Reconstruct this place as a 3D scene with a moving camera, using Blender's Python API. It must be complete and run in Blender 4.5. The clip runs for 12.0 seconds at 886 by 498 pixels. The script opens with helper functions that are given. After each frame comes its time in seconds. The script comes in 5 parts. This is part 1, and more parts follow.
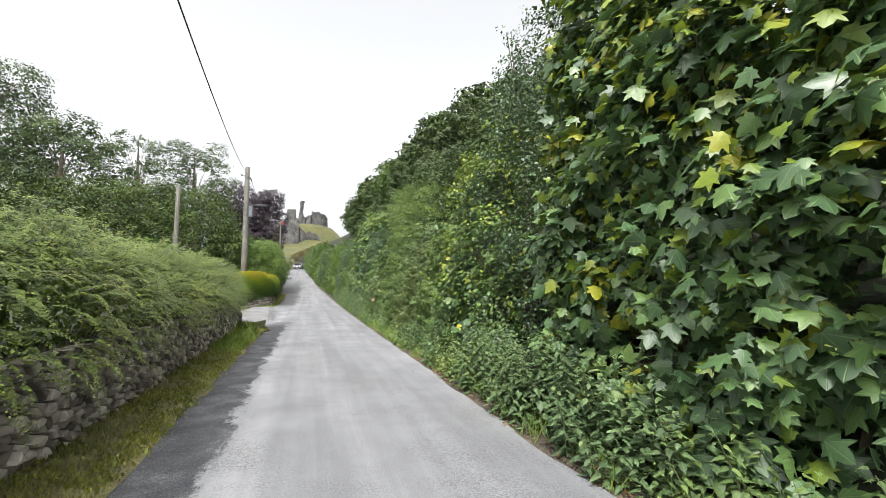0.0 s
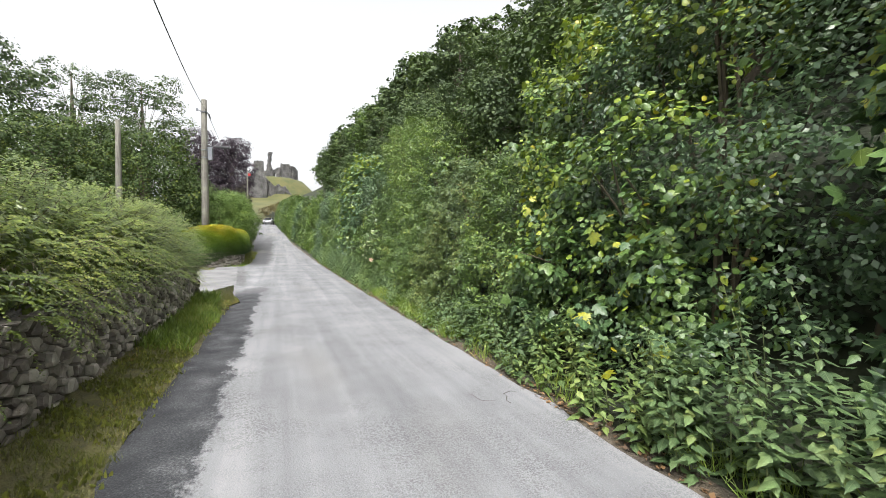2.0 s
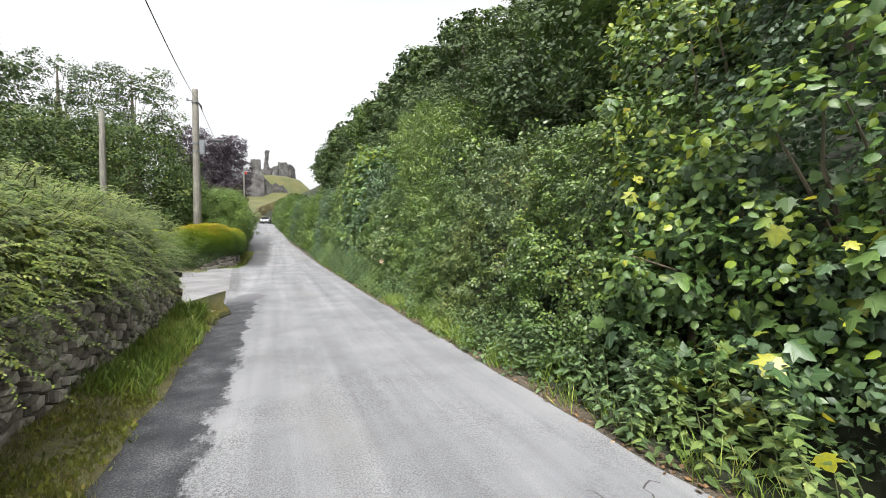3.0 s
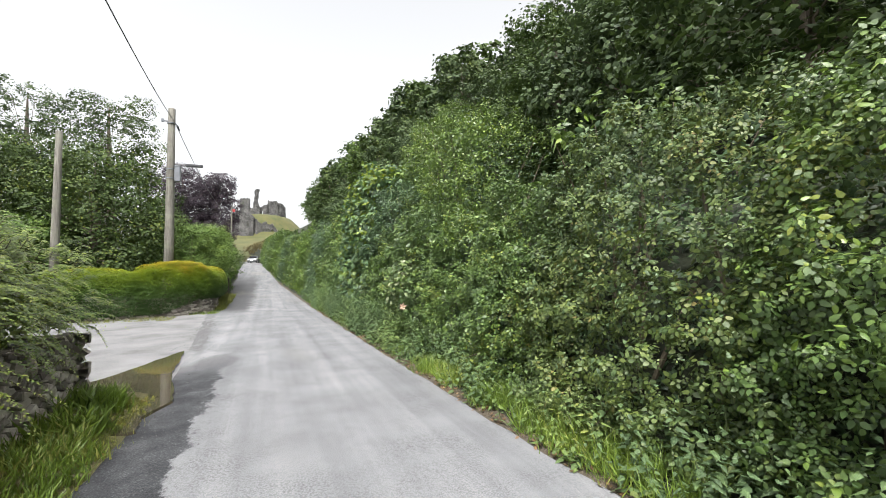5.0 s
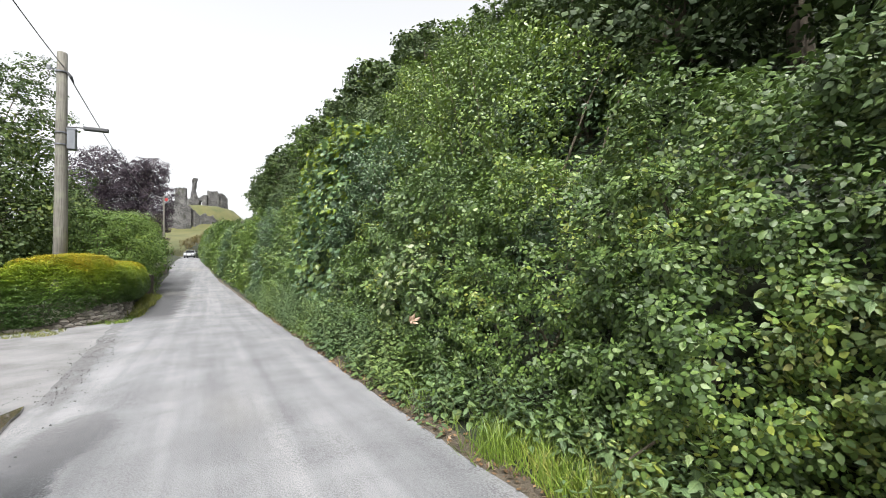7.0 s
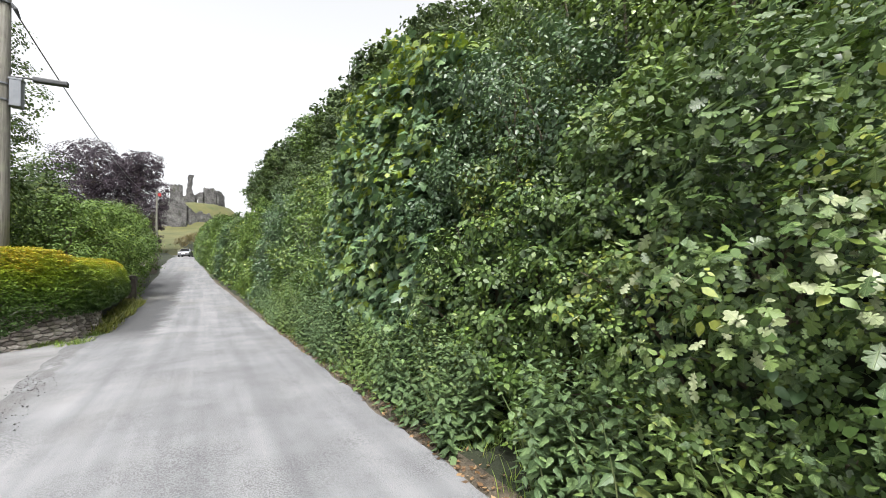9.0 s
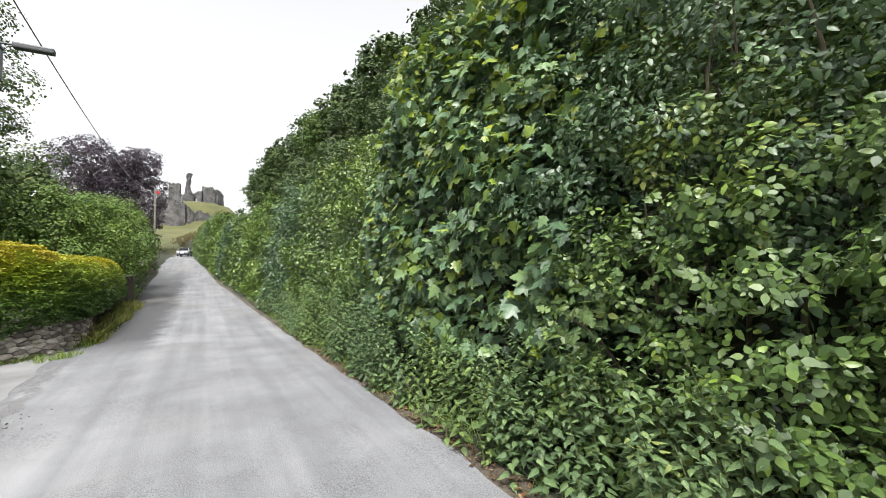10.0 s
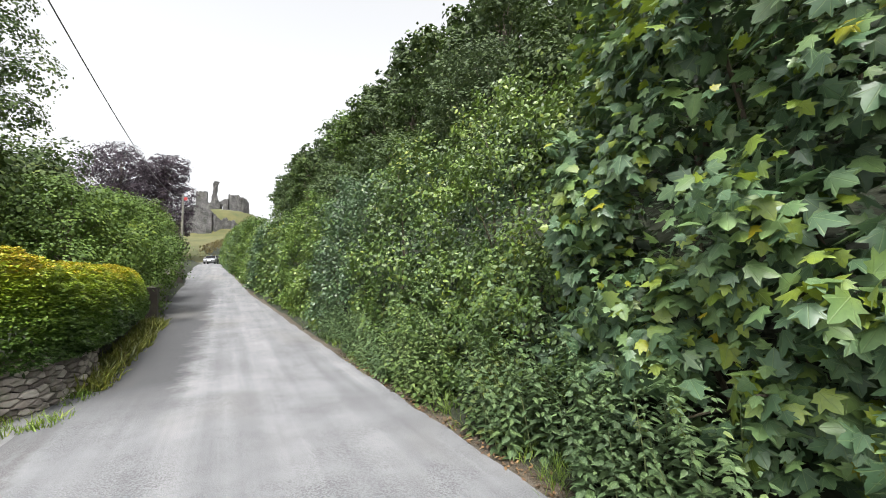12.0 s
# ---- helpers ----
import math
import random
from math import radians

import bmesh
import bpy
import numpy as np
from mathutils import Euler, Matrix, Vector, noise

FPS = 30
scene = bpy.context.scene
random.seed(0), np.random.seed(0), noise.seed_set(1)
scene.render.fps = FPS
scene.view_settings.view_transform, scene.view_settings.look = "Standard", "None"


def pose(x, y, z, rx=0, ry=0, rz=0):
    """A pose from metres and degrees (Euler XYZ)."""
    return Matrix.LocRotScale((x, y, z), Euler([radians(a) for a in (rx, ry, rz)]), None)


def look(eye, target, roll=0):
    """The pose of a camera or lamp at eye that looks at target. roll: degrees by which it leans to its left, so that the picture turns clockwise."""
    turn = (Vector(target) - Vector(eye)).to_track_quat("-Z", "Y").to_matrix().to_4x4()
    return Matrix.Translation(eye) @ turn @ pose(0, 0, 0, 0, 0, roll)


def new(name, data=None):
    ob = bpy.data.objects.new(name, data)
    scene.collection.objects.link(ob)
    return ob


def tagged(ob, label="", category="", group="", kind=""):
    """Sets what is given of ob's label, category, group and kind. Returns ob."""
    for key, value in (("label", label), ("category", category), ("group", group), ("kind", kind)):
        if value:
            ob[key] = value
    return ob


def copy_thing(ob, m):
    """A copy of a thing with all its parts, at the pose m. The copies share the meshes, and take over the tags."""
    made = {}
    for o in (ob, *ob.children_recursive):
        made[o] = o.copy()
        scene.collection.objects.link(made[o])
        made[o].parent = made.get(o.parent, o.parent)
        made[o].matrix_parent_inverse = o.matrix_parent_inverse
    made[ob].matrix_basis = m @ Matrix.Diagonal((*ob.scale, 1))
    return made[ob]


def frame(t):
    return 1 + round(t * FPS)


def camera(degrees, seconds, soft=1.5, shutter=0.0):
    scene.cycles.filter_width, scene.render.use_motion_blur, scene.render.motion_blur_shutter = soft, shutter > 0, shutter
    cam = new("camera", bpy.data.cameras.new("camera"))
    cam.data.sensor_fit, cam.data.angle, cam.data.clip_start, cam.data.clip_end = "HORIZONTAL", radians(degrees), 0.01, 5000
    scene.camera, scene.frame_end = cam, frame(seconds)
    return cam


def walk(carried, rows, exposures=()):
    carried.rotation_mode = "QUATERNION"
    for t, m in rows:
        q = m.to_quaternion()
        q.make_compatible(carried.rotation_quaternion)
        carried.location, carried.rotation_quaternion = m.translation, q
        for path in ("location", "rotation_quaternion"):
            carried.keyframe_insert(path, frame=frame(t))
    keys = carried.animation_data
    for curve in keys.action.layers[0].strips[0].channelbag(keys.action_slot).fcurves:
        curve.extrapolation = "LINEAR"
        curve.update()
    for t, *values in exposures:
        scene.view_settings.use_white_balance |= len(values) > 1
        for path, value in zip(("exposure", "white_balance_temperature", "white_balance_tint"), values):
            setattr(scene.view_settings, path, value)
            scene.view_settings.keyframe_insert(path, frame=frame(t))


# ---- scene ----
PATH = [
    (0, (0.149, 0.179, 1.381), (0.753, 2.078, 1.549), 0.0),
    (0.5, (0.057, 1.043, 1.336), (0.711, 2.932, 1.391), 0.1),
    (1, (-0.016, 1.893, 1.365), (0.696, 3.762, 1.352), -0.0),
    (1.5, (-0.074, 2.706, 1.359), (0.65, 4.571, 1.322), -0.2),
    (2, (-0.083, 3.551, 1.395), (0.642, 5.415, 1.355), -0.0),
    (2.5, (-0.061, 4.341, 1.387), (0.668, 6.203, 1.339), -0.3),
    (3, (-0.079, 5.109, 1.401), (0.654, 6.969, 1.354), -0.3),
    (3.5, (-0.134, 5.884, 1.416), (0.612, 7.74, 1.394), -0.5),
    (3.7, (-0.134, 6.207, 1.407), (0.608, 8.062, 1.486), -0.6),
    (5.3, (0.099, 8.648, 1.373), (0.892, 10.48, 1.505), -1.0),
    (5.5, (0.119, 8.959, 1.395), (0.938, 10.78, 1.525), -0.7),
    (6, (0.204, 9.756, 1.416), (1.107, 11.536, 1.549), -1.1),
    (6.5, (0.279, 10.556, 1.411), (1.192, 12.332, 1.52), -1.1),
    (6.7, (0.315, 10.861, 1.397), (1.28, 12.61, 1.506), -1.4),
    (8.3, (0.54, 14.146, 1.432), (1.522, 15.888, 1.464), -2.1),
    (8.5, (0.52, 14.512, 1.446), (1.498, 16.256, 1.479), -1.5),
    (9, (0.466, 15.385, 1.47), (1.455, 17.12, 1.565), -1.6),
    (9.5, (0.335, 16.323, 1.472), (1.327, 18.057, 1.573), -1.6),
    (10, (0.259, 17.271, 1.498), (1.255, 19.002, 1.596), -1.4),
    (10.5, (0.145, 18.23, 1.527), (1.14, 19.961, 1.637), -1.3),
    (11, (0.11, 19.184, 1.572), (1.098, 20.919, 1.691), -1.4),
    (11.5, (-0.018, 20.065, 1.587), (0.952, 21.809, 1.715), -1.1),
    (12, (-0.052, 20.927, 1.638), (0.865, 22.699, 1.775), -1.3),
]
cam = camera(92.7, 12.0, soft=0.7)
walk(cam, [(t, look(eye, target, roll)) for t, eye, target, roll in PATH])

# world, sun and exposure
SUN_ELEV, SUN_TURN = 60.0, 205.0
world = bpy.data.worlds.new("overcast_sky")
scene.world = world
world.use_nodes = True
wn, wl = world.node_tree.nodes, world.node_tree.links
sky = wn.new("ShaderNodeTexSky")
sky.sky_type, sky.sun_disc = "NISHITA", False
sky.sun_elevation, sky.sun_rotation = radians(SUN_ELEV), radians(SUN_TURN)
sky.air_density, sky.dust_density, sky.ozone_density = 1.0, 6.0, 0.5
veil = wn.new("ShaderNodeHueSaturation")  # cloud cover takes the blue out
veil.inputs["Saturation"].default_value = 0.1
wl.new(sky.outputs[0], veil.inputs["Color"])
wl.new(veil.outputs[0], wn["Background"].inputs["Color"])
wn["Background"].inputs["Strength"].default_value = 0.135
sun = new("sun", bpy.data.lights.new("sun", "SUN"))
sun.data.energy, sun.data.angle, sun.data.color = 1.5, radians(14), (1.0, 0.97, 0.92)
sa, se = radians(SUN_TURN), radians(SUN_ELEV)
sun.matrix_world = look((0, 0, 60), (-math.sin(sa) * math.cos(se), -math.cos(sa) * math.cos(se), 60 - math.sin(se)))
scene.view_settings.exposure = 1.55

# ---------------------------------------------------------------- materials


class Mat:
    """A node material in the making."""

    def __init__(self, name, rough=0.7, metal=0.0, spec=0.5):
        self.m = bpy.data.materials.new(name)
        self.m.use_nodes = True
        self.n, self.l = self.m.node_tree.nodes, self.m.node_tree.links
        self.b = self.n["Principled BSDF"]
        self.b.inputs["Roughness"].default_value = rough
        self.b.inputs["Metallic"].default_value = metal
        self.b.inputs["Specular IOR Level"].default_value = spec
        self.pos = self.n.new("ShaderNodeNewGeometry")

    def noise(self, scale, detail=3.0, rough=0.55, stretch=None):
        t = self.n.new("ShaderNodeTexNoise")
        t.inputs["Scale"].default_value, t.inputs["Detail"].default_value = scale, detail
        t.inputs["Roughness"].default_value = rough
        src = self.pos.outputs["Position"]
        if stretch:
            v = self.n.new("ShaderNodeVectorMath")
            v.operation = "MULTIPLY"
            self.l.new(src, v.inputs[0])
            v.inputs[1].default_value = stretch
            src = v.outputs[0]
        self.l.new(src, t.inputs["Vector"])
        return t.outputs[0]

    def voronoi(self, scale, feature="F1"):
        t = self.n.new("ShaderNodeTexVoronoi")
        t.feature = feature
        t.inputs["Scale"].default_value = scale
        self.l.new(self.pos.outputs["Position"], t.inputs["Vector"])
        return t.outputs["Distance"]

    def coord(self, axis):
        s = self.n.new("ShaderNodeSeparateXYZ")
        self.l.new(self.pos.outputs["Position"], s.inputs[0])
        return s.outputs[axis]

    def math(self, op, a, b=0.0, clamp=False):
        t = self.n.new("ShaderNodeMath")
        t.operation, t.use_clamp = op, clamp
        for i, v in enumerate((a, b)):
            if isinstance(v, (int, float)):
                t.inputs[i].default_value = v
            else:
                self.l.new(v, t.inputs[i])
        return t.outputs[0]

    def ramp(self, fac, stops):
        r = self.n.new("ShaderNodeValToRGB")
        e = r.color_ramp.elements
        while len(e) < len(stops):
            e.new(0.5)
        for el, (p, c) in zip(e, stops):
            el.position = p
            el.color = (*c, 1) if len(c) == 3 else c
        self.l.new(fac, r.inputs[0])
        return r.outputs[0]

    def step(self, fac, lo, hi):
        r = self.n.new("ShaderNodeMapRange")
        r.inputs["From Min"].default_value, r.inputs["From Max"].default_value = lo, hi
        self.l.new(fac, r.inputs["Value"])
        return r.outputs[0]

    def mix(self, fac, a, b, kind="MIX"):
        t = self.n.new("ShaderNodeMix")
        t.data_type, t.blend_type = "RGBA", kind
        for i, v in ((0, fac), (6, a), (7, b)):
            if isinstance(v, (int, float)):
                t.inputs[i].default_value = v
            elif isinstance(v, tuple):
                t.inputs[i].default_value = (*v, 1)
            else:
                self.l.new(v, t.inputs[i])
        return t.outputs[2]

    def rnd(self):
        """A chance value for each loose piece, whether an object or an island of a mesh."""
        o = self.n.new("ShaderNodeObjectInfo")
        return self.math("FRACT", self.math("ADD", o.outputs["Random"], self.pos.outputs["Random Per Island"]))

    def colour(self, c):
        self.l.new(c, self.b.inputs["Base Color"])
        return self

    def bump(self, h, dist=0.01, strength=1.0):
        t = self.n.new("ShaderNodeBump")
        t.inputs["Distance"].default_value, t.inputs["Strength"].default_value = dist, strength
        self.l.new(h, t.inputs["Height"])
        self.l.new(t.outputs[0], self.b.inputs["Normal"])
        return self

    def roughness(self, r):
        self.l.new(r, self.b.inputs["Roughness"])
        return self


def leaf_mat(name, dark, mid, light, tip, tip_at=0.88, glow=0.16, rough=0.42, patch=1.1, spec=0.5, veins=""):
    """Leaves: tone by leaf and by patch, young growth in the tip colour, paler veins, some light passing through."""
    dark, mid, light, tip = (tuple(v * w * g for v, w in zip(c, (1.0, 0.97, 0.88))) for c, g in ((dark, 0.68), (mid, 0.93), (light, 1.04), (tip, 1.0)))
    k = Mat(name, rough, 0, spec)
    f = k.math("ADD", k.math("MULTIPLY", k.rnd(), 0.60), k.math("MULTIPLY", k.step(k.noise(patch, 2), 0.3, 0.7), 0.40))
    c = k.ramp(f, [(0.0, dark), (0.45, mid), (tip_at - 0.12, light), (tip_at, tip)])
    c = k.mix(k.step(k.noise(40, 2), 0.35, 0.75), c, k.mix(0.35, c, dark))
    if veins:
        uv = k.n.new("ShaderNodeTexCoord").outputs["UV"]
        sep = k.n.new("ShaderNodeSeparateXYZ")
        k.l.new(uv, sep.inputs[0])
        u, v = k.math("ABSOLUTE", sep.outputs[0]), sep.outputs[1]
        line = k.step(u, 0.022, 0.008)
        if veins == "palmate":
            turn = k.math("ARCTAN2", u, k.math("SUBTRACT", v, 0.05))
            for at in (0.72, 1.42):
                line = k.math("MAXIMUM", line, k.step(k.math("ABSOLUTE", k.math("SUBTRACT", turn, at)), 0.05, 0.02))
        else:
            rib = k.math("FRACT", k.math("MULTIPLY", k.math("SUBTRACT", v, k.math("MULTIPLY", u, 0.8)), 6.5))
            line = k.math("MAXIMUM", line, k.math("MULTIPLY", k.step(k.math("ABSOLUTE", k.math("SUBTRACT", rib, 0.5)), 0.11, 0.04), 0.55))
        c = k.mix(k.math("MULTIPLY", line, 0.45), c, k.mix(0.5, light, (0.22, 0.27, 0.12)))
        k.bump(line, 0.002, 0.6)
    k.colour(c)
    k.roughness(k.math("ADD", k.math("MULTIPLY", k.noise(6, 2), 0.22), rough - 0.11))
    tr = k.n.new("ShaderNodeBsdfTranslucent")
    k.l.new(k.mix(0.45, c, light), tr.inputs["Color"])
    mx = k.n.new("ShaderNodeMixShader")
    mx.inputs[0].default_value = glow
    k.l.new(k.b.outputs[0], mx.inputs[1])
    k.l.new(tr.outputs[0], mx.inputs[2])
    k.l.new(mx.outputs[0], k.n["Material Output"].inputs["Surface"])
    return k.m


M_SYC = leaf_mat("sycamore_leaf", (0.030, 0.070, 0.034), (0.066, 0.132, 0.056), (0.115, 0.20, 0.050), (0.30, 0.31, 0.02), 0.85, veins="palmate")
M_SYC_BLUE = leaf_mat("dark_sycamore_leaf", (0.046, 0.096, 0.058), (0.085, 0.160, 0.088), (0.13, 0.215, 0.075), (0.20, 0.27, 0.04), 0.86, veins="palmate")
M_YOUNG = leaf_mat("young_yellow_leaf", (0.085, 0.150, 0.020), (0.140, 0.215, 0.022), (0.22, 0.29, 0.024), (0.38, 0.33, 0.02), 0.88, glow=0.25, veins="palmate")
M_HAZEL = leaf_mat("hazel_leaf", (0.032, 0.074, 0.022), (0.060, 0.126, 0.030), (0.105, 0.185, 0.032), (0.22, 0.28, 0.03), 0.84, veins="pinnate")
M_BRAMBLE = leaf_mat("bramble_leaf", (0.032, 0.066, 0.018), (0.066, 0.124, 0.028), (0.112, 0.180, 0.036), (0.20, 0.24, 0.04), 0.88, rough=0.5)
M_BRAMBLE_DRY = leaf_mat("dry_bramble_leaf", (0.034, 0.062, 0.018), (0.072, 0.118, 0.028), (0.125, 0.165, 0.036), (0.20, 0.17, 0.060), 0.92, rough=0.55)
M_THORN = leaf_mat("hawthorn_leaf", (0.030, 0.060, 0.032), (0.055, 0.105, 0.050), (0.085, 0.150, 0.060), (0.15, 0.20, 0.05), 0.93)
M_NETTLE = leaf_mat("nettle_leaf", (0.040, 0.078, 0.036), (0.072, 0.130, 0.055), (0.115, 0.185, 0.070), (0.18, 0.23, 0.07), 0.92, rough=0.55, veins="pinnate")
M_WEED = leaf_mat("soft_weed_leaf", (0.045, 0.085, 0.028), (0.090, 0.155, 0.045), (0.150, 0.22, 0.060), (0.24, 0.27, 0.07), 0.90, rough=0.55, veins="pinnate")
M_OAK = leaf_mat("oak_leaf", (0.036, 0.072, 0.030), (0.066, 0.120, 0.038), (0.115, 0.175, 0.048), (0.30, 0.34, 0.22), 0.90, veins="pinnate")
M_LIGHT = leaf_mat("light_green_leaf", (0.050, 0.098, 0.024), (0.092, 0.160, 0.030), (0.150, 0.230, 0.035), (0.23, 0.28, 0.04), 0.92)
M_COTON = leaf_mat("cotoneaster_leaf", (0.040, 0.072, 0.018), (0.100, 0.155, 0.026), (0.170, 0.225, 0.034), (0.26, 0.29, 0.07), 0.86)
M_WOOD_A = leaf_mat("woodland_leaf", (0.026, 0.048, 0.018), (0.048, 0.084, 0.025), (0.080, 0.125, 0.032), (0.14, 0.18, 0.04), 0.92, patch=0.35, rough=0.6, spec=0.25)
M_WOOD_B = leaf_mat("grey_green_leaf", (0.032, 0.055, 0.028), (0.058, 0.094, 0.042), (0.092, 0.136, 0.052), (0.14, 0.18, 0.06), 0.93, patch=0.35, rough=0.6, spec=0.25)
M_WOOD_C = leaf_mat("bright_woodland_leaf", (0.040, 0.080, 0.022), (0.075, 0.135, 0.028), (0.12, 0.19, 0.035), (0.18, 0.25, 0.04), 0.9, patch=0.35, rough=0.6, spec=0.3)
M_SHRUB = leaf_mat("garden_shrub_leaf", (0.026, 0.048, 0.016), (0.045, 0.078, 0.022), (0.078, 0.118, 0.028), (0.14, 0.17, 0.03), 0.88, patch=0.6, rough=0.6, spec=0.25)
M_PURPLE = leaf_mat("copper_beech_leaf", (0.022, 0.015, 0.025), (0.036, 0.025, 0.040), (0.056, 0.040, 0.058), (0.085, 0.060, 0.072), 0.93, glow=0.12, patch=0.3, rough=0.6, spec=0.3)
M_GRASS = leaf_mat("grass_blade", (0.070, 0.120, 0.020), (0.120, 0.200, 0.030), (0.19, 0.28, 0.04), (0.32, 0.33, 0.10), 0.9)
M_VERGE = leaf_mat("verge_grass", (0.075, 0.092, 0.020), (0.130, 0.155, 0.028), (0.205, 0.225, 0.042), (0.28, 0.21, 0.08), 0.90, patch=2.2)
M_DRY = leaf_mat("dry_grass_blade", (0.070, 0.062, 0.026), (0.120, 0.100, 0.042), (0.180, 0.150, 0.060), (0.13, 0.16, 0.04), 0.9, patch=0.4)
M_LITTER = leaf_mat("dead_leaf", (0.050, 0.030, 0.018), (0.11, 0.065, 0.035), (0.20, 0.12, 0.06), (0.32, 0.22, 0.12), 0.9, glow=0.1)


def golden_mat():
    """Trimmed hedge whose new growth along the top is golden."""
    k = Mat("golden_hedge_leaf", 0.5)
    z = k.math("ADD", k.coord(2), k.math("MULTIPLY", k.noise(1.6, 3), 0.9))
    f = k.math("ADD", k.step(z, 1.10, 2.45), k.math("MULTIPLY", k.math("SUBTRACT", k.rnd(), 0.5), 0.22), True)
    c = k.ramp(f, [(0.0, (0.032, 0.068, 0.012)), (0.4, (0.075, 0.140, 0.015)), (0.8, (0.190, 0.262, 0.014)), (0.95, (0.25, 0.28, 0.014)), (1.0, (0.34, 0.26, 0.014))])
    k.colour(c)
    tr = k.n.new("ShaderNodeBsdfTranslucent")
    k.l.new(c, tr.inputs["Color"])
    mx = k.n.new("ShaderNodeMixShader")
    mx.inputs[0].default_value = 0.3
    k.l.new(k.b.outputs[0], mx.inputs[1])
    k.l.new(tr.outputs[0], mx.inputs[2])
    k.l.new(mx.outputs[0], k.n["Material Output"].inputs["Surface"])
    return k.m


M_GOLD = golden_mat()


def bark_mat(name, a, b):
    k = Mat(name, 0.9)
    n = k.noise(14, 4, 0.6, (1, 1, 0.25))
    k.colour(k.ramp(n, [(0.3, a), (0.7, b)]))
    return k.bump(n, 0.02).m


M_BARK = bark_mat("bark", (0.05, 0.04, 0.03), (0.14, 0.115, 0.085))
M_STALK = bark_mat("green_stalk", (0.07, 0.10, 0.035), (0.13, 0.15, 0.06))
M_TWIG = bark_mat("twig_bark", (0.055, 0.045, 0.03), (0.12, 0.10, 0.065))


def road_mat():
    """Worn pale surface dressing with bare aggregate, an older dark strip along one side, stains and dust."""
    k = Mat("road_surface", 0.9, 0, 0.15)
    x, y = k.coord(0), k.coord(1)
    big = k.noise(0.55, 4, 0.55)
    grain = k.noise(75, 3, 0.7)
    stone = k.voronoi(95)
    streak = k.noise(1.3, 4, 0.6, (2.0, 0.07, 1))
    base = k.ramp(k.math("ADD", k.math("MULTIPLY", big, 0.35), k.math("MULTIPLY", streak, 0.65)),
                  [(0.32, (0.112, 0.115, 0.121)), (0.5, (0.165, 0.168, 0.175)), (0.68, (0.228, 0.230, 0.235))])
    # aggregate shows where the wheels have worn the dressing
    worn = k.math("MULTIPLY", k.step(k.noise(0.9, 5, 0.65), 0.36, 0.60), k.step(grain, 0.44, 0.58))
    base = k.mix(k.math("MULTIPLY", worn, 0.75), base, (0.060, 0.061, 0.064))
    pock = k.math("MULTIPLY", k.step(k.voronoi(38), 0.16, 0.08), k.step(k.noise(5, 2), 0.5, 0.6))
    base = k.mix(k.math("MULTIPLY", pock, 0.7), base, (0.045, 0.046, 0.048))
    base = k.mix(k.math("MULTIPLY", k.step(stone, 0.28, 0.1), 0.25), base, (0.33, 0.33, 0.33))
    # the older dark strip, ragged edge
    edge = k.math("ADD", x, k.math("MULTIPLY", k.math("SUBTRACT", k.noise(2.6, 6, 0.8, (1.0, 0.6, 1)), 0.5), 0.75))
    inside = k.step(edge, -0.49, -0.56)
    ends = k.math("MULTIPLY", inside, k.step(y, 16.8, 15.0))
    dark = k.ramp(k.math("ADD", k.math("MULTIPLY", grain, 0.6), k.math("MULTIPLY", k.noise(3, 3), 0.4)),
                  [(0.40, (0.022, 0.023, 0.025)), (0.53, (0.046, 0.048, 0.052)), (0.68, (0.12, 0.12, 0.123))])
    base = k.mix(ends, base, dark)
    # damp stain beside the puddle
    sx, sy = k.math("SUBTRACT", x, -0.68), k.math("MULTIPLY", k.math("SUBTRACT", y, 16.3), 0.42)
    far = k.math("ADD", k.math("SQRT", k.math("ADD", k.math("MULTIPLY", sx, sx), k.math("MULTIPLY", sy, sy))), k.math("MULTIPLY", k.noise(2.6, 5, 0.7), 0.35))
    base = k.mix(k.math("MULTIPLY", k.step(far, 0.54, 0.44), k.math("ADD", 0.4, k.math("MULTIPLY", k.step(grain, 0.40, 0.56), 0.3))), base, (0.068, 0.068, 0.072))
    # loose dark gravel in the joint between lane and entrance, with pale crumbled patches
    off = k.math("ADD", k.math("ADD", x, k.math("MULTIPLY", k.math("SUBTRACT", y, 17.7), 0.070)), k.math("MULTIPLY", k.math("SUBTRACT", k.noise(2.2, 4, 0.7), 0.5), 0.35))
    joint = k.math("MULTIPLY", k.math("MULTIPLY", k.step(off, -0.98, -1.08), k.math("MULTIPLY", k.step(y, 16.6, 18.2), k.step(y, 28.5, 26.5))), k.step(k.noise(7, 4, 0.7, (1.0, 0.35, 1)), 0.66, 0.50))
    base = k.mix(k.math("MULTIPLY", joint, 0.8), base, k.mix(k.step(grain, 0.40, 0.62), (0.050, 0.050, 0.052), (0.15, 0.15, 0.15)))
    # darker old tar left of the lane past the entrance, bush shade painted in
    e2 = k.math("ADD", x, k.math("MULTIPLY", k.math("SUBTRACT", k.noise(1.4, 4, 0.7), 0.5), 1.2))
    past = k.math("MULTIPLY", k.step(e2, -0.35, -0.75), k.math("MULTIPLY", k.step(y, 26.5, 29.0), k.step(y, 58.0, 46.0)))
    base = k.mix(k.math("MULTIPLY", past, 0.95), base, (0.062, 0.063, 0.066))
    # two soft brownish wheel stains
    tan = k.math("MULTIPLY", k.step(k.noise(0.35, 3, 0.5, (1.5, 0.5, 1)), 0.55, 0.72), 0.35)
    base = k.mix(tan, base, (0.175, 0.166, 0.15))
